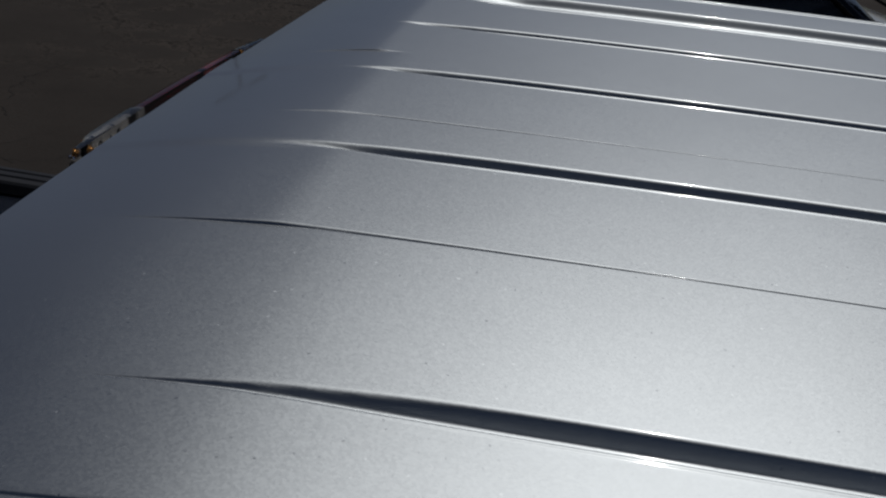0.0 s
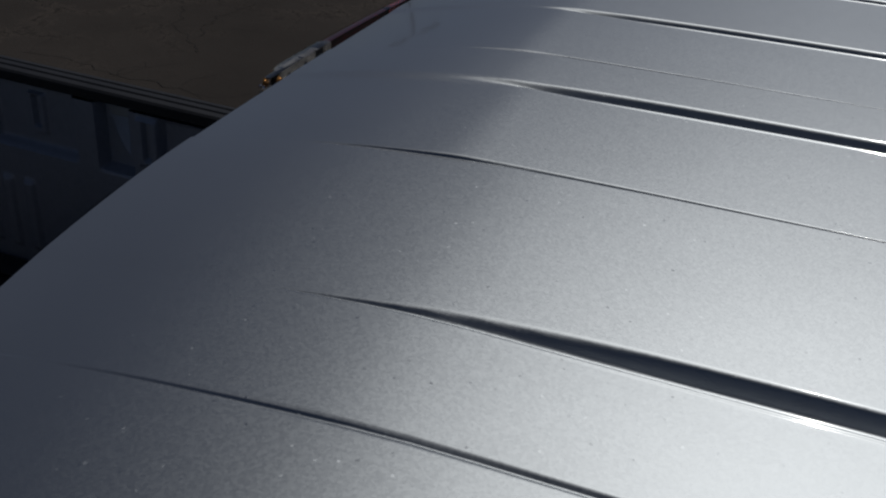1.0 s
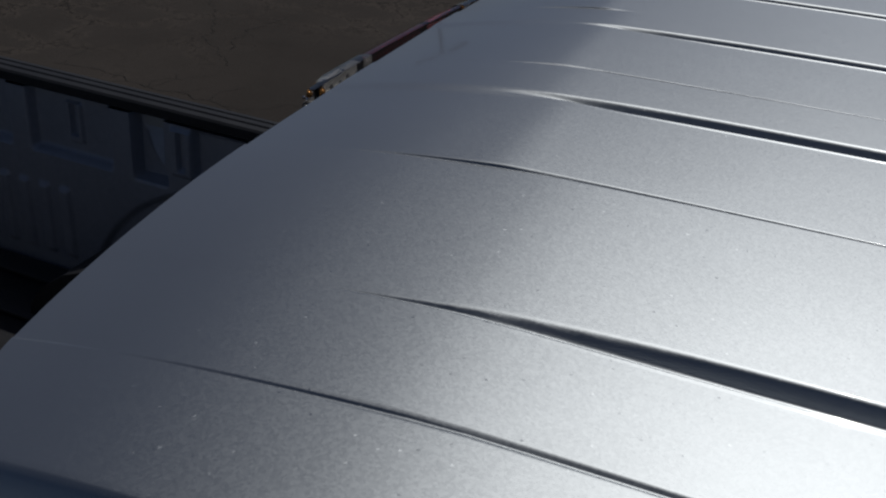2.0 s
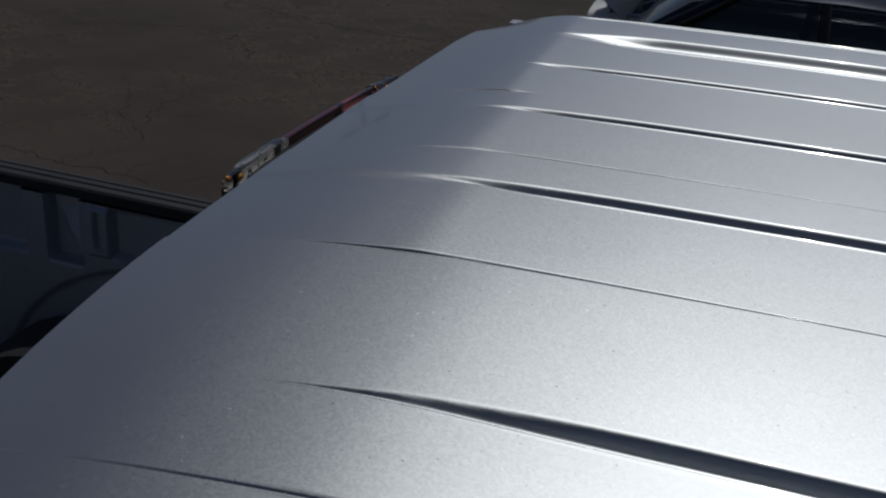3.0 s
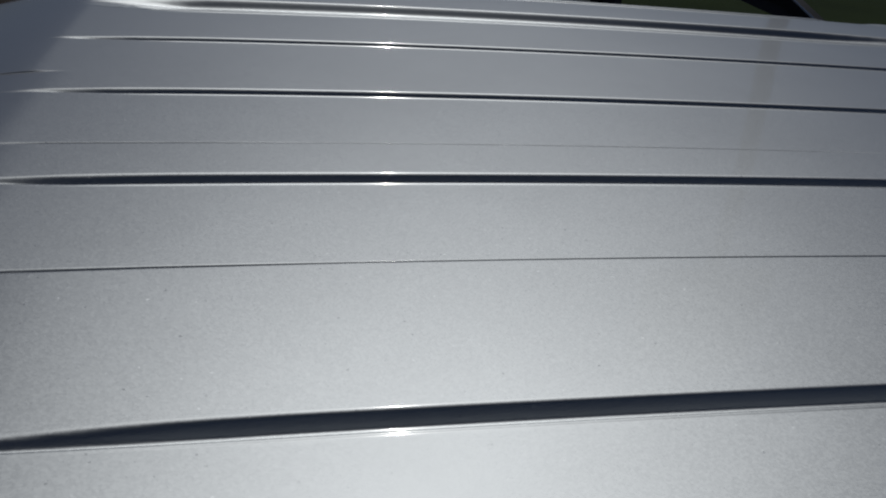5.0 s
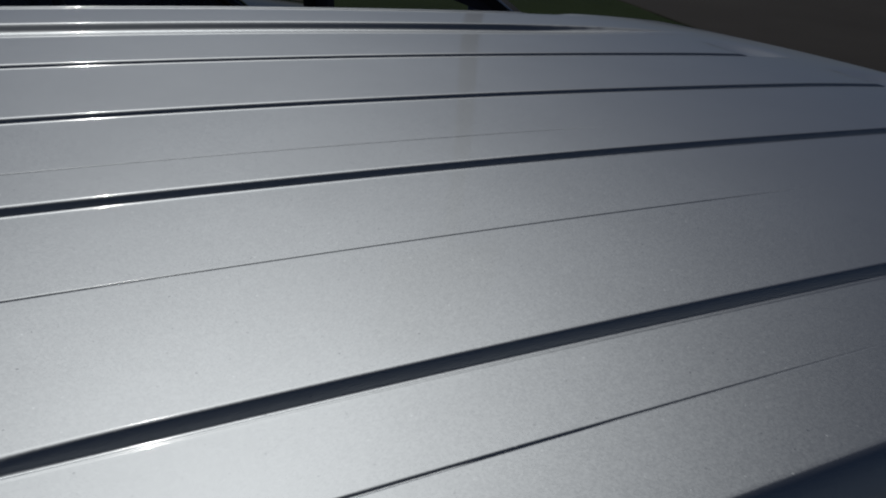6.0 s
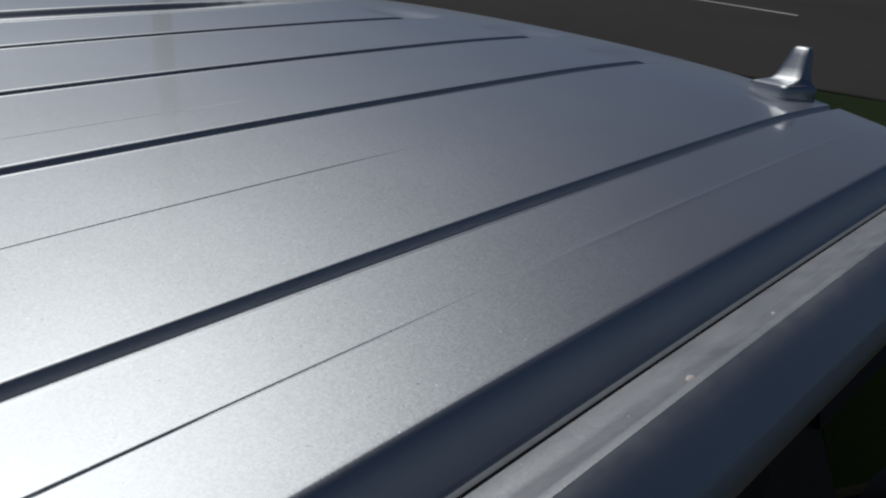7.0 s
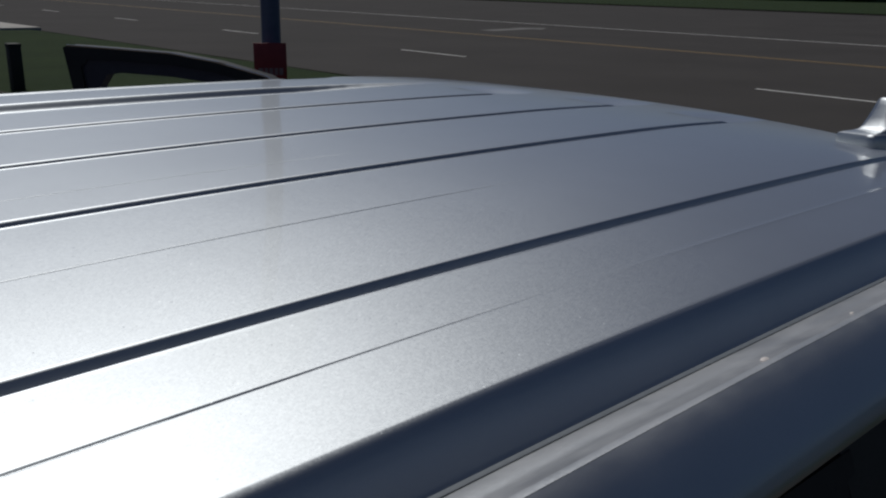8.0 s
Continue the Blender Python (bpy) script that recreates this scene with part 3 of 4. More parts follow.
lamp = part("brake_light", lamp_strip(-0.172, 0.212, -0.660, 1.8035, 0.0735, 0.041), PLASTIC, truck, "third brake light with red middle and clear ends")
red = part("red_lens", lamp_strip(-0.062, 0.152, -0.7340, 1.7975, 0.014, 0.030), RED_LENS, lamp, "red plastic lens")
red.visible_shadow = False
part("reflector", box(-0.7455, -0.7365, -0.058, 0.076, 1.770, 1.777, 0.003), POST_DARK, lamp)
part("reflector", box(-0.7460, -0.7365, 0.080, 0.148, 1.772, 1.785, 0.003), LAMP_GREY, lamp)
for y0, y1 in ((-0.170, -0.064), (0.154, 0.210)):
    clear = part("clear_lens", lamp_strip(y0, y1, -0.7315, 1.7985, 0.0175, 0.030), CLEAR_LENS, lamp, "clear plastic cargo lamp lens")
    clear.visible_shadow = False
    part("reflector", box(-0.7455, -0.7360, y0 + 0.012, y1 - 0.008, 1.772, 1.782, 0.003), LAMP_GREY, lamp)
    for k in range(9):
        g = bmesh.new()
        at = Vector((-0.7440 + 0.0038 * (k % 3), y0 + 0.014 + (y1 - y0 - 0.026) * k / 8, 1.7850 + 0.0020 * (k * 2 % 3)))
        bmesh.ops.create_icosphere(g, subdivisions=1, radius=0.0018, matrix=Matrix.Translation(at) @ Matrix.Rotation(k, 4, "X"))
        part("facet", g, CHROME, lamp, "", False)
    # amber bead inside the clear end, stands in for a sun glint
    glint_bead = bmesh.new()
    bmesh.ops.create_uvsphere(glint_bead, u_segments=12, v_segments=8, radius=0.0030, matrix=Matrix.Translation((-0.7395, y0 + 0.022 if y0 < 0 else y1 - 0.022, 1.7890)) @ Matrix.Diagonal((1, 1.6, 1, 1)))
    part("glint_bead", glint_bead, AMBER, lamp, "amber bead painted as a glint")

# roof antenna, with its low foot towards the rear
def fin():
    """A flat foot that rises into a blunt tower: (height, rear end, nose, half width, length of the nose's chamfer)."""
    rings = []
    for z, x0, x1, w, c in ((-0.004, 0.001, 0.061, 0.0265, 0.014), (0.0015, 0.0, 0.062, 0.0270, 0.014), (0.0085, 0.0, 0.062, 0.0270, 0.014), (0.0112, 0.0012, 0.061, 0.0255, 0.014), (0.0128, 0.005, 0.0595, 0.0220, 0.013),
                            (0.0140, 0.016, 0.0600, 0.0215, 0.014), (0.0160, 0.0225, 0.0600, 0.0190, 0.014), (0.0200, 0.0265, 0.0600, 0.0175, 0.014), (0.0300, 0.0310, 0.0595, 0.0150, 0.013), (0.0420, 0.0360, 0.0585, 0.0124, 0.011),
                            (0.0480, 0.0385, 0.0575, 0.0108, 0.010), (0.0505, 0.0405, 0.0560, 0.0092, 0.008), (0.0515, 0.0435, 0.0510, 0.0050, 0.004)):
        r = min(0.004, 0.3 * w)
        half = [(x0, w - 2.2 * r), (x0 + 0.3 * r, w - 0.8 * r), (x0 + r, w), (0.5 * (x0 + x1 - c), w), (x1 - c - 0.001, w), (x1 - c + 0.001, w * 0.96), (x1 - 0.25 * c, w * 0.5), (x1, w * 0.22)]
        rings.append([(x, -y, z) for x, y in half] + [(x, y, z) for x, y in half[::-1]])
    return loft(rings)


ant = part("antenna", fin(), SILVER, truck, "silver painted roof antenna fin with a low foot")
slope_x, slope_y = ((roof_z(0.63, -0.43) - roof_z(0.58, -0.43)) / 0.05, (roof_z(0.60, -0.45) - roof_z(0.60, -0.40)) / 0.05)
up = Vector((-slope_x, -slope_y, 1)).normalized()
nose = Vector((math.cos(radians(-21)), math.sin(radians(-21)), 0))
nose = (nose - up * nose.dot(up)).normalized()
lean = Matrix((nose, up.cross(nose), up)).transposed().to_4x4()
ant.matrix_basis = Matrix.Translation((0.582, -0.424, roof_z(0.582, -0.424))) @ lean
part("antenna_gasket", slab([(0.002 + 0.058 * q, s * (0.0265 if 0.05 < q < 0.8 else 0.014)) for s, qs in ((-1, (0, .06, .5, .78, 1)), (1, (1, .78, .5, .06, 0))) for q in qs], "z", -0.006, 0.0004), RUBBER, ant)

# cab sides, doors, hood and wheels
SECT = [(0.80, 0.42), (0.965, 0.46), (0.985, 0.62), (0.985, 0.85), (0.97, 1.02), (0.935, 1.17), (0.905, 1.21)]


def side_panel(x0, x1, side, inset=0.0):
    prof = [(a - inset, b) for a, b in SECT]
    inner = [(a - 0.06, b) for a, b in reversed(prof)]
    return loft([[(x, side * a, b) for a, b in prof + inner] for x in (x0, x0 + 0.008, x1 - 0.008, x1)])


for side in (-1, 1):
    for nm, x0, x1 in (("rear_door", -0.66, 0.09),) + ((("front_door", 0.10, 1.22),) if side < 0 else ()):
        dr = part(nm, side_panel(x0, x1, side), SILVER, truck)
        part("handle", box(x0 + 0.06, x0 + 0.22, side * 0.985 - 0.012, side * 0.985 + 0.02, 1.0, 1.03, 0.006), SILVER, dr)
    part("cab_corner", side_panel(-0.735, -0.665, side), SILVER, truck)
    part("sill", box(-0.74, 1.25, side * 0.90 - 0.06, side * 0.90 + 0.05, 0.38, 0.45, 0.01), PLASTIC, truck)
    part("front_fender", loft([[(x, side * a, b * k) for a, b in SECT[1:] + [(0.80, 1.215), (0.80, 0.5)]] for x, k in ((1.225, 1.0), (1.7, 0.985), (2.3, 0.95), (2.72, 0.90))]), SILVER, truck)
hood = sheet(lambda x, y: (x - 0.06 * (y / 0.84) ** 2 * (x - 1.2) / 1.6, y, 1.235 - 0.05 * (x - 1.3) - 0.09 * max(0, x - 2.3) ** 1.5 - 0.03 * (y / 0.8) ** 4 + 0.02 * smoothstep(0.35, 0.45, abs(y))),
             [1.30 + 0.12 * i for i in range(13)], [-0.84 + 0.084 * i for i in range(21)])
thicken(part("hood", hood, SILVER, truck), 0.02)
part("cowl", box(1.2, 1.34, -0.84, 0.84, 1.10, 1.17, 0.01), PLASTIC, truck)
part("grille", box(2.66, 2.78, -0.55, 0.55, 0.66, 1.02, 0.02), PLASTIC, truck)
part("nose_panel", box(2.58, 2.77, -0.84, 0.84, 0.98, 1.10, 0.03, 3), SILVER, truck)
part("front_bumper", box(2.66, 2.92, -0.96, 0.96, 0.42, 0.66, 0.05, 3), CHROME, truck)
part("rear_bumper", box(-2.86, -2.68, -0.93, 0.93, 0.5, 0.68, 0.03, 3), CHROME, truck)
part("chassis", box(-2.6, 2.6, -0.5, 0.5, 0.3, 0.5, 0.02), PLASTIC, truck)
part("cab_floor", box(-0.72, 1.3, -0.88, 0.88, 0.48, 0.56, 0.01), SEAT, truck)
part("dashboard", box(0.95, 1.30, -0.80, 0.80, 0.85, 1.14, 0.05, 3), PLASTIC, truck)
for sx in (-0.35, 0.35):
    for sy in (-0.38, 0.38):
        part("seat", loft([[(sx + a - 0.12, sy + w, b) for a, b in ((0.30, 0.62), (0.32, 0.78), (0.0, 0.80), (-0.10, 1.38), (-0.20, 1.38), (-0.14, 0.62))] for w in (-0.25, -0.22, 0.22, 0.25)]), SEAT, truck, "dark cloth car seat")
        part("headrest", box(sx - 0.35, sx - 0.25, sy - 0.13, sy + 0.13, 1.40, 1.58, 0.03, 3), SEAT, truck)
for sy in (-0.82, 0.82):
    part("headlight", box(2.60, 2.76, sy - 0.15, sy + 0.13, 0.76, 1.02, 0.03, 3), CLEAR_LENS, truck)
    part("tail_light", box(-2.70, -2.62, sy + (0.09 if sy > 0 else -0.13), sy + (0.13 if sy > 0 else -0.09), 0.85, 1.2, 0.01), RED_LENS, truck)
    if sy < 0:
        mir = part("side_mirror", box(0.96, 1.10, sy - 0.34, sy - 0.12, 1.17, 1.40, 0.03, 3), PLASTIC, truck, "black door mirror housing")
        part("mirror_glass", box(0.953, 0.959, sy - 0.32, sy - 0.14, 1.19, 1.38), CHROME, mir)
        part("mirror_arm", rod((1.06, sy - 0.14, 1.22), (1.08, sy - 0.03, 1.20), 0.025), PLASTIC, mir)


def wheel(at):
    seg = 28
    prof = [(0.26, -0.12), (0.36, -0.125), (0.395, -0.09), (0.40, 0), (0.395, 0.09), (0.36, 0.125), (0.26, 0.12)]
    ring = lambda k: [(r * math.cos(k * math.tau / seg), w, r * math.sin(k * math.tau / seg)) for r, w in prof]
    ty = part("tyre", loft([ring(k) for k in range(seg + 1)], caps=False), TYRE, None, "black rubber tyre")
    bmesh_rim = loft([[(r * math.cos(k * math.tau / seg), w, r * math.sin(k * math.tau / seg)) for k in range(seg)] for r, w in ((0.27, -0.11), (0.255, -0.09), (0.24, -0.02), (0.24, 0.10), (0.27, 0.115))])
    w = part("wheel", bmesh_rim, ALLOY, truck)
    ty.parent = w
    for k in range(6):
        a = k * math.tau / 6
        sp = part("spoke", rod((0.05 * math.cos(a), 0, 0.05 * math.sin(a)), (0.25 * math.cos(a), 0, 0.25 * math.sin(a)), 0.045, 0.03, 8), ALLOY, w)
        sp.location = (0, -0.10 if at[1] < 0 else 0.10, 0)
    w.location = at
    return w


for wx in (2.0, -1.50):
    for wy in (-0.84, 0.84):
        wheel((wx, wy, 0.40))

# open driver's door on the far side
door = part("open_front_door", slab([(0, 0.45), (1.2, 0.45), (1.22, 1.0), (1.2, 1.21), (0.0, 1.21)], "y", -0.07, 0.07, 0.01), SILVER, truck, "open driver's door with black window frame")
door.matrix_basis = Matrix.Translation((1.395, 0.97, 0)) @ Matrix.Rotation(math.atan2(0.98, -0.768), 4, "Z")
outer = [(0.02, 1.20), (0.16, 1.30), (0.34, 1.52), (0.50, 1.68), (0.61, 1.745), (0.76, 1.782), (0.90, 1.803), (1.08, 1.812), (1.225, 1.818), (1.24, 1.812), (1.225, 1.72), (1.205, 1.60), (1.20, 1.20)]
innr = [(0.14, 1.22), (0.24, 1.30), (0.40, 1.49), (0.54, 1.63), (0.64, 1.690), (0.76, 1.718), (0.90, 1.735), (1.06, 1.742), (1.11, 1.735), (1.135, 1.70), (1.13, 1.62), (1.125, 1.5), (1.12, 1.22)]


def frame_ring(a, b, t0, t1):
    """A frame between two outlines of (u, z), as thick as from t0 to t1."""
    bm = bmesh.new()
    rows = [[bm.verts.new((u, t, z)) for u, z in o] for o, t in ((a, t0), (b, t0), (b, t1), (a, t1))]
    for r, s in zip(rows, rows[1:] + rows[:1]):
        for i in range(len(a) - 1):
            bm.faces.new((r[i], r[i + 1], s[i + 1], s[i]))
    for i in (0, -1):
        bm.faces.new([r[i] for r in rows])
    return bm


mid = [(u * 0.5 + p * 0.5, z * 0.5 + q * 0.5) for (u, z), (p, q) in zip(outer, innr)]
part("window_frame", frame_ring(outer, mid, -0.03, 0.03), RUBBER, door, "black rubber sealed door frame")
part("frame_trim", frame_ring(mid, innr, -0.022, 0.022), TRIM_GREY, door, "grey plastic inner door frame")
part("frame_edge", frame_ring([(u, z + 0.003) for u, z in outer[3:9]], [(u, z - 0.001) for u, z in outer[3:9]], 0.028, 0.034), CHROME, door, "thin bright frame edge")
part("door_card", slab([(0.05, 0.52), (1.14, 0.52), (1.14, 1.18), (0.05, 1.18)], "y", 0.072, 0.10, 0.01), TRIM_GREY, door)

# bed with pressed inner walls
FLOOR_Z = 0.80
bed = part("cargo_bed", box(-2.66, -0.80, -0.77, 0.77, FLOOR_Z - 0.04, FLOOR_Z, 0.005), PLASTIC, truck, "open silver cargo bed with pressed inner walls")
for i in range(11):
    part("floor_rib", box(-2.64, -0.82, -0.72 + i * 0.144 - 0.035, -0.72 + i * 0.144 + 0.035, FLOOR_Z, FLOOR_Z + 0.014, 0.006), PLASTIC, bed)


def pressed(x, z):
    """Depth of the pressings of the inner wall: pockets, bars and upright beads."""
    d = 0.0
    def pocket(x0, x1, z0, z1, depth, r=0.02):
        return -0.6 * depth * smoothstep(x0 - r, x0, x) * (1 - smoothstep(x1, x1 + r, x)) * smoothstep(z0 - r, z0, z) * (1 - smoothstep(z1, z1 + r, z))
    for x0, x1 in ((-2.36, -2.07), (-1.985, -1.775)):
        d += pocket(x0, x1, 1.135, 1.270, 0.040, 0.018)
    for xb in (-1.895, -2.24):
        d -= pocket(xb, xb + 0.036, 1.165, 1.255, 0.016, 0.007)
        d += pocket(xb + 0.012, xb + 0.024, 1.180, 1.248, 0.022, 0.006)
    # deep pocket with a rounded plate, upright ring bead and shallow pocket
    moon = smoothstep(0.97, 1.06, math.hypot((x + 1.56) / 0.130, (z - 1.29) / 0.155))
    d += pocket(-1.695, -1.618, 1.125, 1.30, 0.055, 0.010) * moon
    d -= 0.30 * (1 - moon) * max(0, z - 1.125) * smoothstep(-1.705, -1.695, x) * (1 - smoothstep(-1.622, -1.614, x))
    d -= pocket(-1.590, -1.541, 1.158, 1.262, 0.014, 0.007)
    d += pocket(-1.571, -1.559, 1.172, 1.256, 0.022, 0.006)
    d += pocket(-1.530, -1.385, 1.165, 1.262, 0.032, 0.014)
    d -= 0.012 * (1 - smoothstep(0.445, 0.462, math.hypot(x + 1.42, z - 0.68)))
    for k in range(5):
        d -= pocket(-2.17 + 0.062 * k, -2.155 + 0.062 * k, 0.86, 1.03, 0.016, 0.014)
    return d


for side in (-1, 1):
    xs_ = [-2.66 + 0.0031 * i for i in range(600)] if side > 0 else [-2.66 + 0.031 * i for i in range(60)]
    zs_ = [FLOOR_Z + (0.0048 if side > 0 else 0.016) * i for i in range(100 if side > 0 else 30)]
    wall = part("inner_wall", sheet(lambda x, z: (x, side * (0.765 - pressed(x, z)), z), xs_, zs_), BED_PAINT, bed, "pressed sheet inner wall of the bed")
    outer_wall = loft([[(x, side * a, b) for a, b in ((0.80, 0.55), (0.96, 0.58), (0.985, 0.75), (0.98, 0.98), (0.955, 1.12), (0.90, 1.235), (0.855, 1.272), (0.80, 1.272))] for x in (-2.68, -2.66, -0.80, -0.78)])
    part("outer_wall", outer_wall, SILVER, bed)
    cap = part("rail_cap", loft([[(x, side * a, b) for a, b in ((0.770, 1.279), (0.770, 1.300), (0.775, 1.3045), (0.792, 1.305), (0.795, 1.3015), (0.799, 1.3015), (0.802, 1.305), (0.820, 1.304), (0.823, 1.3005), (0.827, 1.3005), (0.830, 1.3035), (0.846, 1.301), (0.852, 1.295), (0.852, 1.274))] for x in (-2.68, -2.0, -1.4, -0.79)]),
               PLASTIC, bed, "ridged black plastic bed rail cap")
    part("wheel_house", loft([[(-1.45 + 0.42 * math.cos(math.pi * k / 12), side * w, FLOOR_Z - 0.02 + 0.24 * math.sin(math.pi * k / 12)) for k in range(13)] for w in (0.56, 0.57, 0.76)]), PLASTIC, bed)
part("bed_front_wall", box(-0.82, -0.78, -0.78, 0.78, FLOOR_Z, 1.27, 0.008), BED_PAINT, bed)
part("tailgate", box(-2.74, -2.67, -0.80, 0.80, 0.70, 1.28, 0.015), SILVER, bed)


# ---- parked cars ----
def car(name, label, paint, at, length, height, belt, cab, thick=0.05, low=0.06, group="cars parked beside the truck"):
    """A parked car facing +x. cab: where rear glass starts, roof starts and ends, and windscreen ends, from the car's rear end."""
    c = thing(name, label, "car", group, at)
    hw = 0.91
    deck = lambda x: belt + 0.06 + (0.04 if x < cab[0] else -0.14 * smoothstep(cab[3] - 0.2, length, x))
    rings = []
    for x, wk, zb, zk in ((0.0, 0.80, 0.42, 0.72), (0.05, 0.90, 0.34, 0.90), (0.25, 0.97, 0.26, 0.985), (0.7, 1.0, 0.22, 1.0), (1.5, 1.0, 0.20, 1.0), (2.4, 1.0, 0.20, 1.0), (3.2, 1.0, 0.20, 1.0),
                          (length - 0.75, 0.99, 0.22, 1.0), (length - 0.3, 0.94, 0.25, 0.97), (length - 0.08, 0.84, 0.32, 0.88), (length, 0.70, 0.42, 0.72)):
        w, d = hw * wk, deck(x) * zk
        right = [(0.0, zb), (w * 0.85, zb), (w * 0.97, zb + 0.12), (w, zb + 0.3 * (d - zb)), (w * 0.995, zb + 0.62 * (d - zb)), (w * 0.95, d - 0.06), (w * 0.88, d - 0.015), (w * 0.5, d + 0.01), (0.0, d + 0.015)]
        rings.append([(x, -a, b) for a, b in right] + [(x, a, b) for a, b in right[-2:0:-1]])
    part("body", loft(rings), paint, c)
    xg = [cab[0] + 0.02, cab[0] + 0.25 * (cab[1] - cab[0]), cab[0] + 0.6 * (cab[1] - cab[0]), cab[1], 0.5 * (cab[1] + cab[2]), cab[2], cab[2] + 0.4 * (cab[3] - cab[2]), cab[2] + 0.75 * (cab[3] - cab[2]), cab[3]]
    zt = [belt + 0.07, belt + 0.07 + 0.38 * (height - belt - 0.07), belt + 0.07 + 0.78 * (height - belt - 0.07), height - 0.015, height, height - 0.02,
          belt + 0.06 + 0.70 * (height - belt - 0.06), belt + 0.06 + 0.32 * (height - belt - 0.06), belt + 0.03]
    grings = []
    for x, z in zip(xg, zt):
        k = (z - belt) / (height - belt)
        wt = hw * (0.90 - 0.20 * k)
        grings.append([(x, -hw * 0.90, belt - 0.03), (x, -wt, z - 0.035 * k), (x, -wt * 0.86, z), (x, 0, z + 0.012), (x, wt * 0.86, z), (x, wt, z - 0.035 * k), (x, hw * 0.90, belt - 0.03)])
    part("glasshouse", loft(grings), CAR_GLASS, c, "dark tinted car windows")
    part("roof", loft([[(x, s * w, z + dz) for s, dz in ((-1, -0.028), (-0.86, 0.006), (0, 0.018), (0.86, 0.006), (1, -0.028), (0.8, -0.03), (-0.8, -0.03))] for x, z, w in
                       ((xg[3] - 0.10, height - 0.06, hw * 0.71), (xg[3], height - 0.012, hw * 0.705), (xg[4], height + 0.003, hw * 0.70), (xg[5], height - 0.016, hw * 0.705), (xg[5] + 0.06, height - 0.05, hw * 0.715))]), paint, c)
    for s in (-1, 1):
        for nm, p, q, r in (("rear_pillar", (xg[0], s * hw * 0.895, belt + 0.04), (xg[3], s * hw * 0.715, height - 0.045), thick), ("middle_pillar", (xg[4] - 0.05, s * hw * 0.905, belt), (xg[4] - 0.1, s * hw * 0.715, height - 0.04), 0.035),
                            ("front_pillar", (xg[8] - 0.02, s * hw * 0.895, belt + 0.03), (xg[5], s * hw * 0.715, height - 0.045), 0.034)):
            part(nm, rod(p, q, r, r * 0.8, 12), PLASTIC if nm == "middle_pillar" else paint, c)
        part("window_strip", rod((xg[0] + 0.1, s * hw * 0.965, belt + 0.015), (xg[8] - 0.1, s * hw * 0.965, belt + 0.015), 0.011, None, 8), CHROME, c, "bright window strip")
        part("side_mirror", box(xg[8] - 0.32, xg[8] - 0.22, s * (hw + 0.09) - 0.09, s * (hw + 0.09) + 0.09, belt + 0.0, belt + 0.14, 0.03), paint, c)
        part("tail_light", box(-0.01, 0.14, s * 0.62 - 0.14, s * 0.62 + 0.14, belt - 0.14 - low, belt - low, 0.03), RED_LENS, c)
        part("headlight", box(length - 0.2, length - 0.02, s * 0.58 - 0.15, s * 0.58 + 0.15, 0.58, 0.72, 0.03), CLEAR_LENS, c)
        for wx in (0.85, length - 0.9):
            seg, yy = 24, s * (hw - 0.10)
            prof = [(0.20, -0.09), (0.29, -0.10), (0.315, -0.07), (0.32, 0), (0.315, 0.07), (0.29, 0.10), (0.20, 0.09)]
            w = part("wheel", loft([[(wx + r * math.cos(k * math.tau / seg), yy + d, 0.32 + r * math.sin(k * math.tau / seg)) for k in range(seg)] for r, d in ((0.20, -0.08), (0.05, -0.06), (0.05, 0.06), (0.20, 0.08))]), ALLOY, c)
            part("tyre", loft([[(wx + r * math.cos(k * math.tau / seg), yy + d * 1.12, 0.32 + r * math.sin(k * math.tau / seg)) for r, d in prof] for k in range(seg + 1)], caps=False), TYRE, w)
    return c


car("coupe", "black two-door car parked beside the truck's open door", BLACK_CAR, pose(-0.88, 5.30, 0), 3.95, 1.46, 1.02, (0.06, 0.64, 1.80, 2.35))
car("hatchback", "white hatchback parked beyond the black car", WHITE_CAR, pose(-1.40, 8.0, 0), 4.2, 1.46, 0.84, (0.22, 0.62, 2.4, 3.2), 0.17, 0.30)

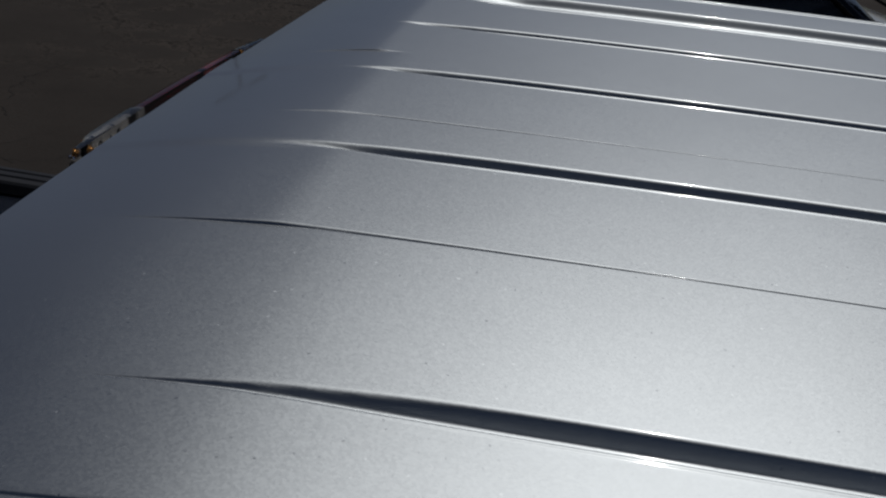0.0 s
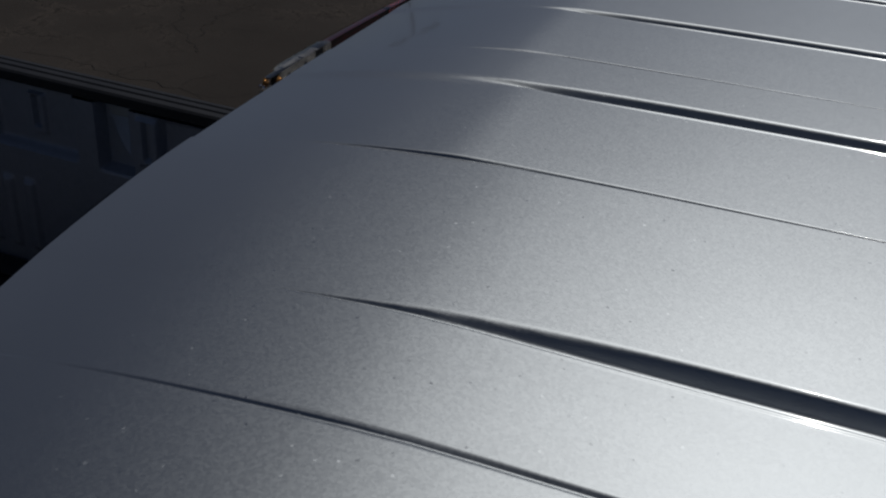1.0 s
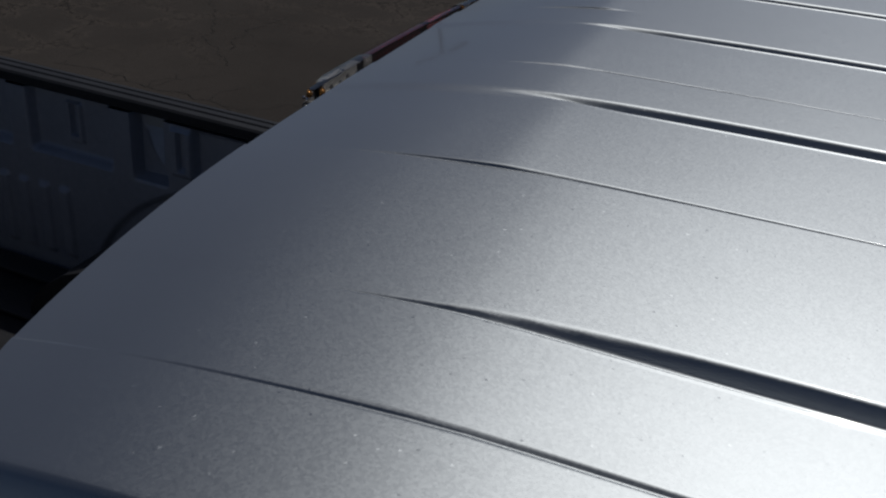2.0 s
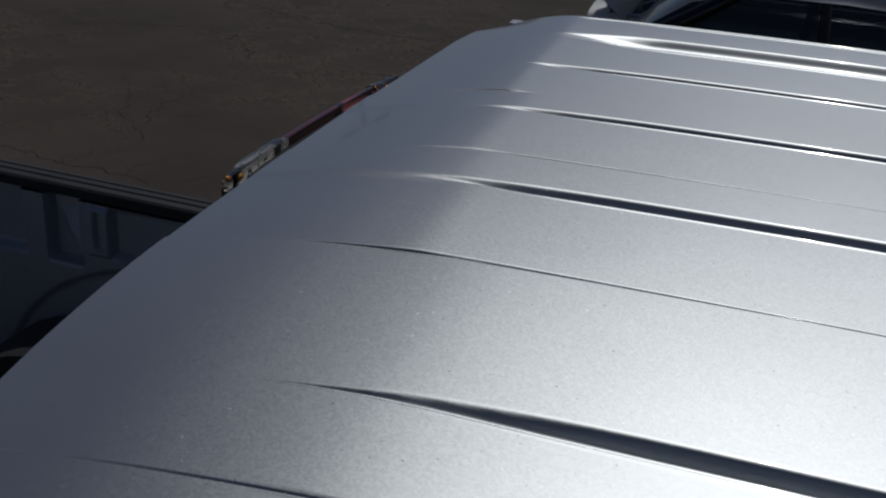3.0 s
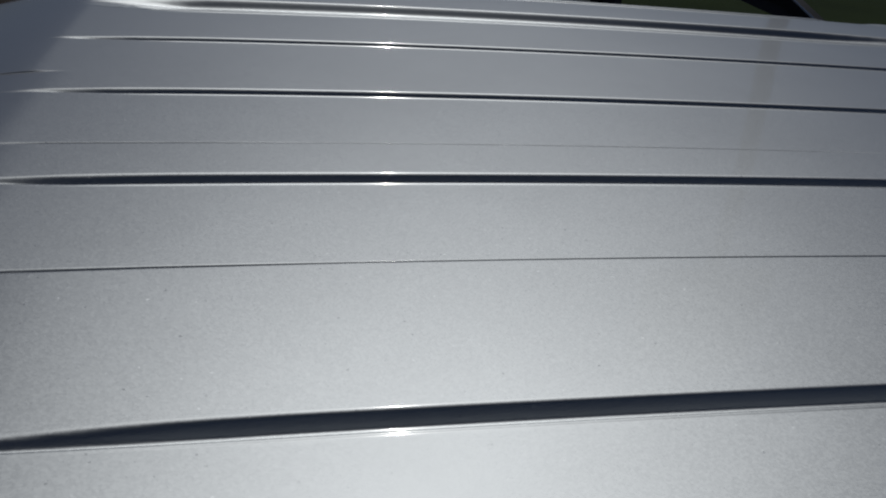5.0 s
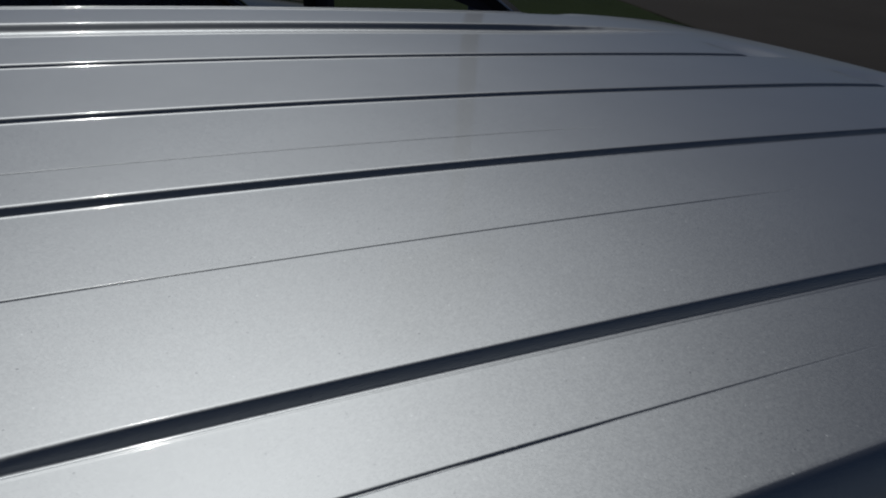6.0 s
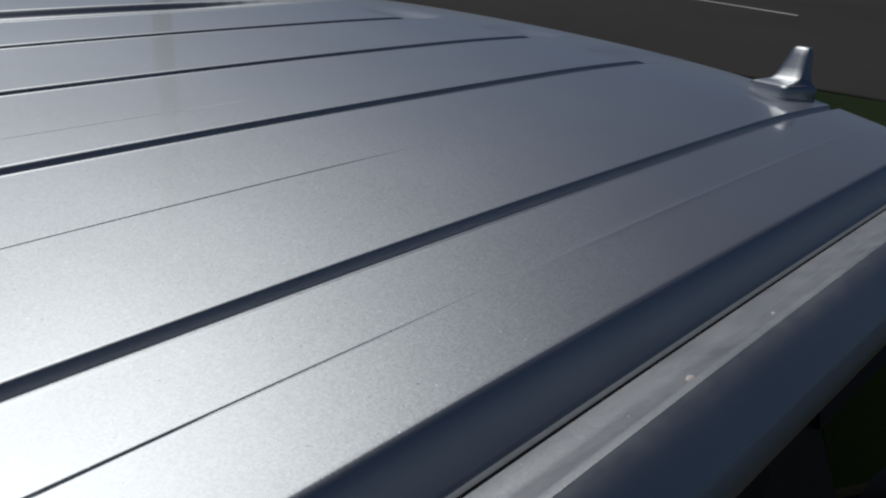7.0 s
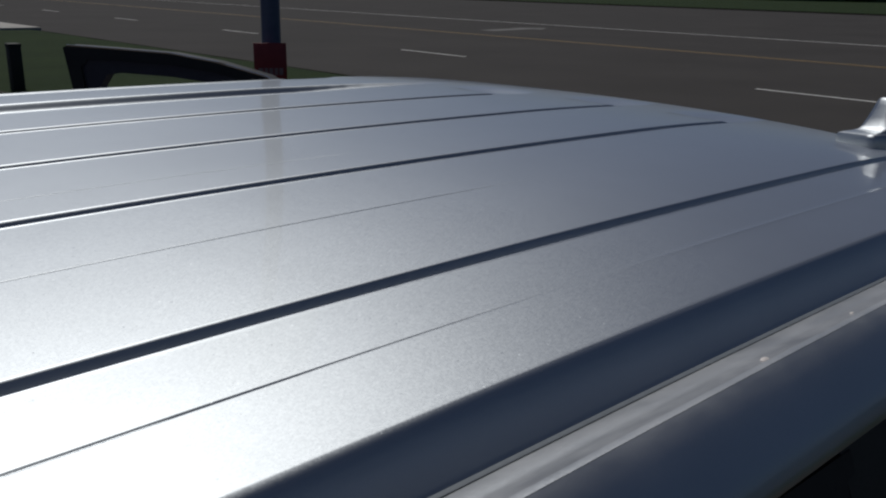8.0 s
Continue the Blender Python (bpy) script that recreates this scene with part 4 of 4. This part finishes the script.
# ---- sign pole and small things by the road ----
pole = thing("sign_pole", "tall blue-grey steel pole standing in grass", "pole", at=pose(5.52, 8.62, 0.05))
part("shaft", rod((0, 0, 0), (0, 0, 9.0), 0.115, 0.105, 20), POLE_BLUE, pole)
part("base_plate", box(-0.2, 0.2, -0.2, 0.2, 0, 0.03, 0.006), POST_DARK, pole)
part("sign_box", box(-0.9, 0.9, -0.12, 0.12, 7.0, 9.2, 0.03), POLE_BLUE, pole)
plate = thing("sign", "red sign plate with white lettering fixed to a pole", "sign", at=pose(5.37, 8.42, 1.30, 0, 0, -32))
part("panel", box(-0.19, 0.19, -0.012, 0.0, -0.42, 0.0, 0.004), SIGN_RED, plate)
for i, (a, b) in enumerate(((-0.14, -0.085), (-0.07, -0.03), (-0.015, 0.03), (0.045, 0.085), (0.10, 0.145))):
    part("lettering", box(a, b, -0.016, -0.012, -0.37, -0.29), SIGN_PALE, plate, "", False)
cabinet = thing("utility_pedestal", "dark green-grey utility pedestal in the grass", "pedestal", at=pose(4.98, 16.25, 0.03))
part("shell", box(-0.105, 0.105, -0.105, 0.105, 0, 0.78, 0.02), PEDESTAL, cabinet)
part("lid", box(-0.115, 0.115, -0.115, 0.115, 0.76, 0.83, 0.025), PEDESTAL, cabinet)

# double-headed lamp post of the car park, far behind the truck
lamp_post = thing("parking_lamp", "tall dark lamp post with two heads", "street lamp", at=pose(-19.8, 40.5, 0, 0, 0, 25.3))
part("shaft", rod((0, 0, 0), (0, 0, 7.4), 0.13, 0.10, 14), POST_DARK, lamp_post)
part("foot", rod((0, 0, 0), (0, 0, 0.7), 0.28, 0.28, 18), CONCRETE, lamp_post)
for s in (-1, 1):
    part("arm", rod((0, 0, 7.3), (0.7 * s, 0, 7.4), 0.07), POST_DARK, lamp_post)
    part("head", box(-0.5 + 0.95 * s, 0.5 + 0.95 * s, -0.28, 0.28, 7.25, 7.6, 0.04), POST_DARK, lamp_post)

# bird dropping on the rail, and a smaller pale spot painted for a glint
def dirt_glint_spot(size, at):
    spot = bmesh.new()
    bmesh.ops.create_icosphere(spot, subdivisions=2, radius=1.0)
    for v in spot.verts:
        k = 1 + 0.3 * noise.noise(v.co * 2.0)
        v.co = Vector((v.co.x * 0.0034 * k, v.co.y * 0.0020 * k, v.co.z * 0.0010)) * size
    drop = part("dirt_glint_spot", spot, SIGN_WHITE, None, "whitish spot on the silver rail, for dried dirt and a painted glint")
    drop.location = at
    tagged(drop, category="dirt", group="dirt spots on the rail")


dirt_glint_spot(1.0, (-0.018, -0.6465, 1.8440))
# the painted glint, in the same whitish colour
dirt_glint_spot(0.55, (0.084, -0.6440, 1.8422))
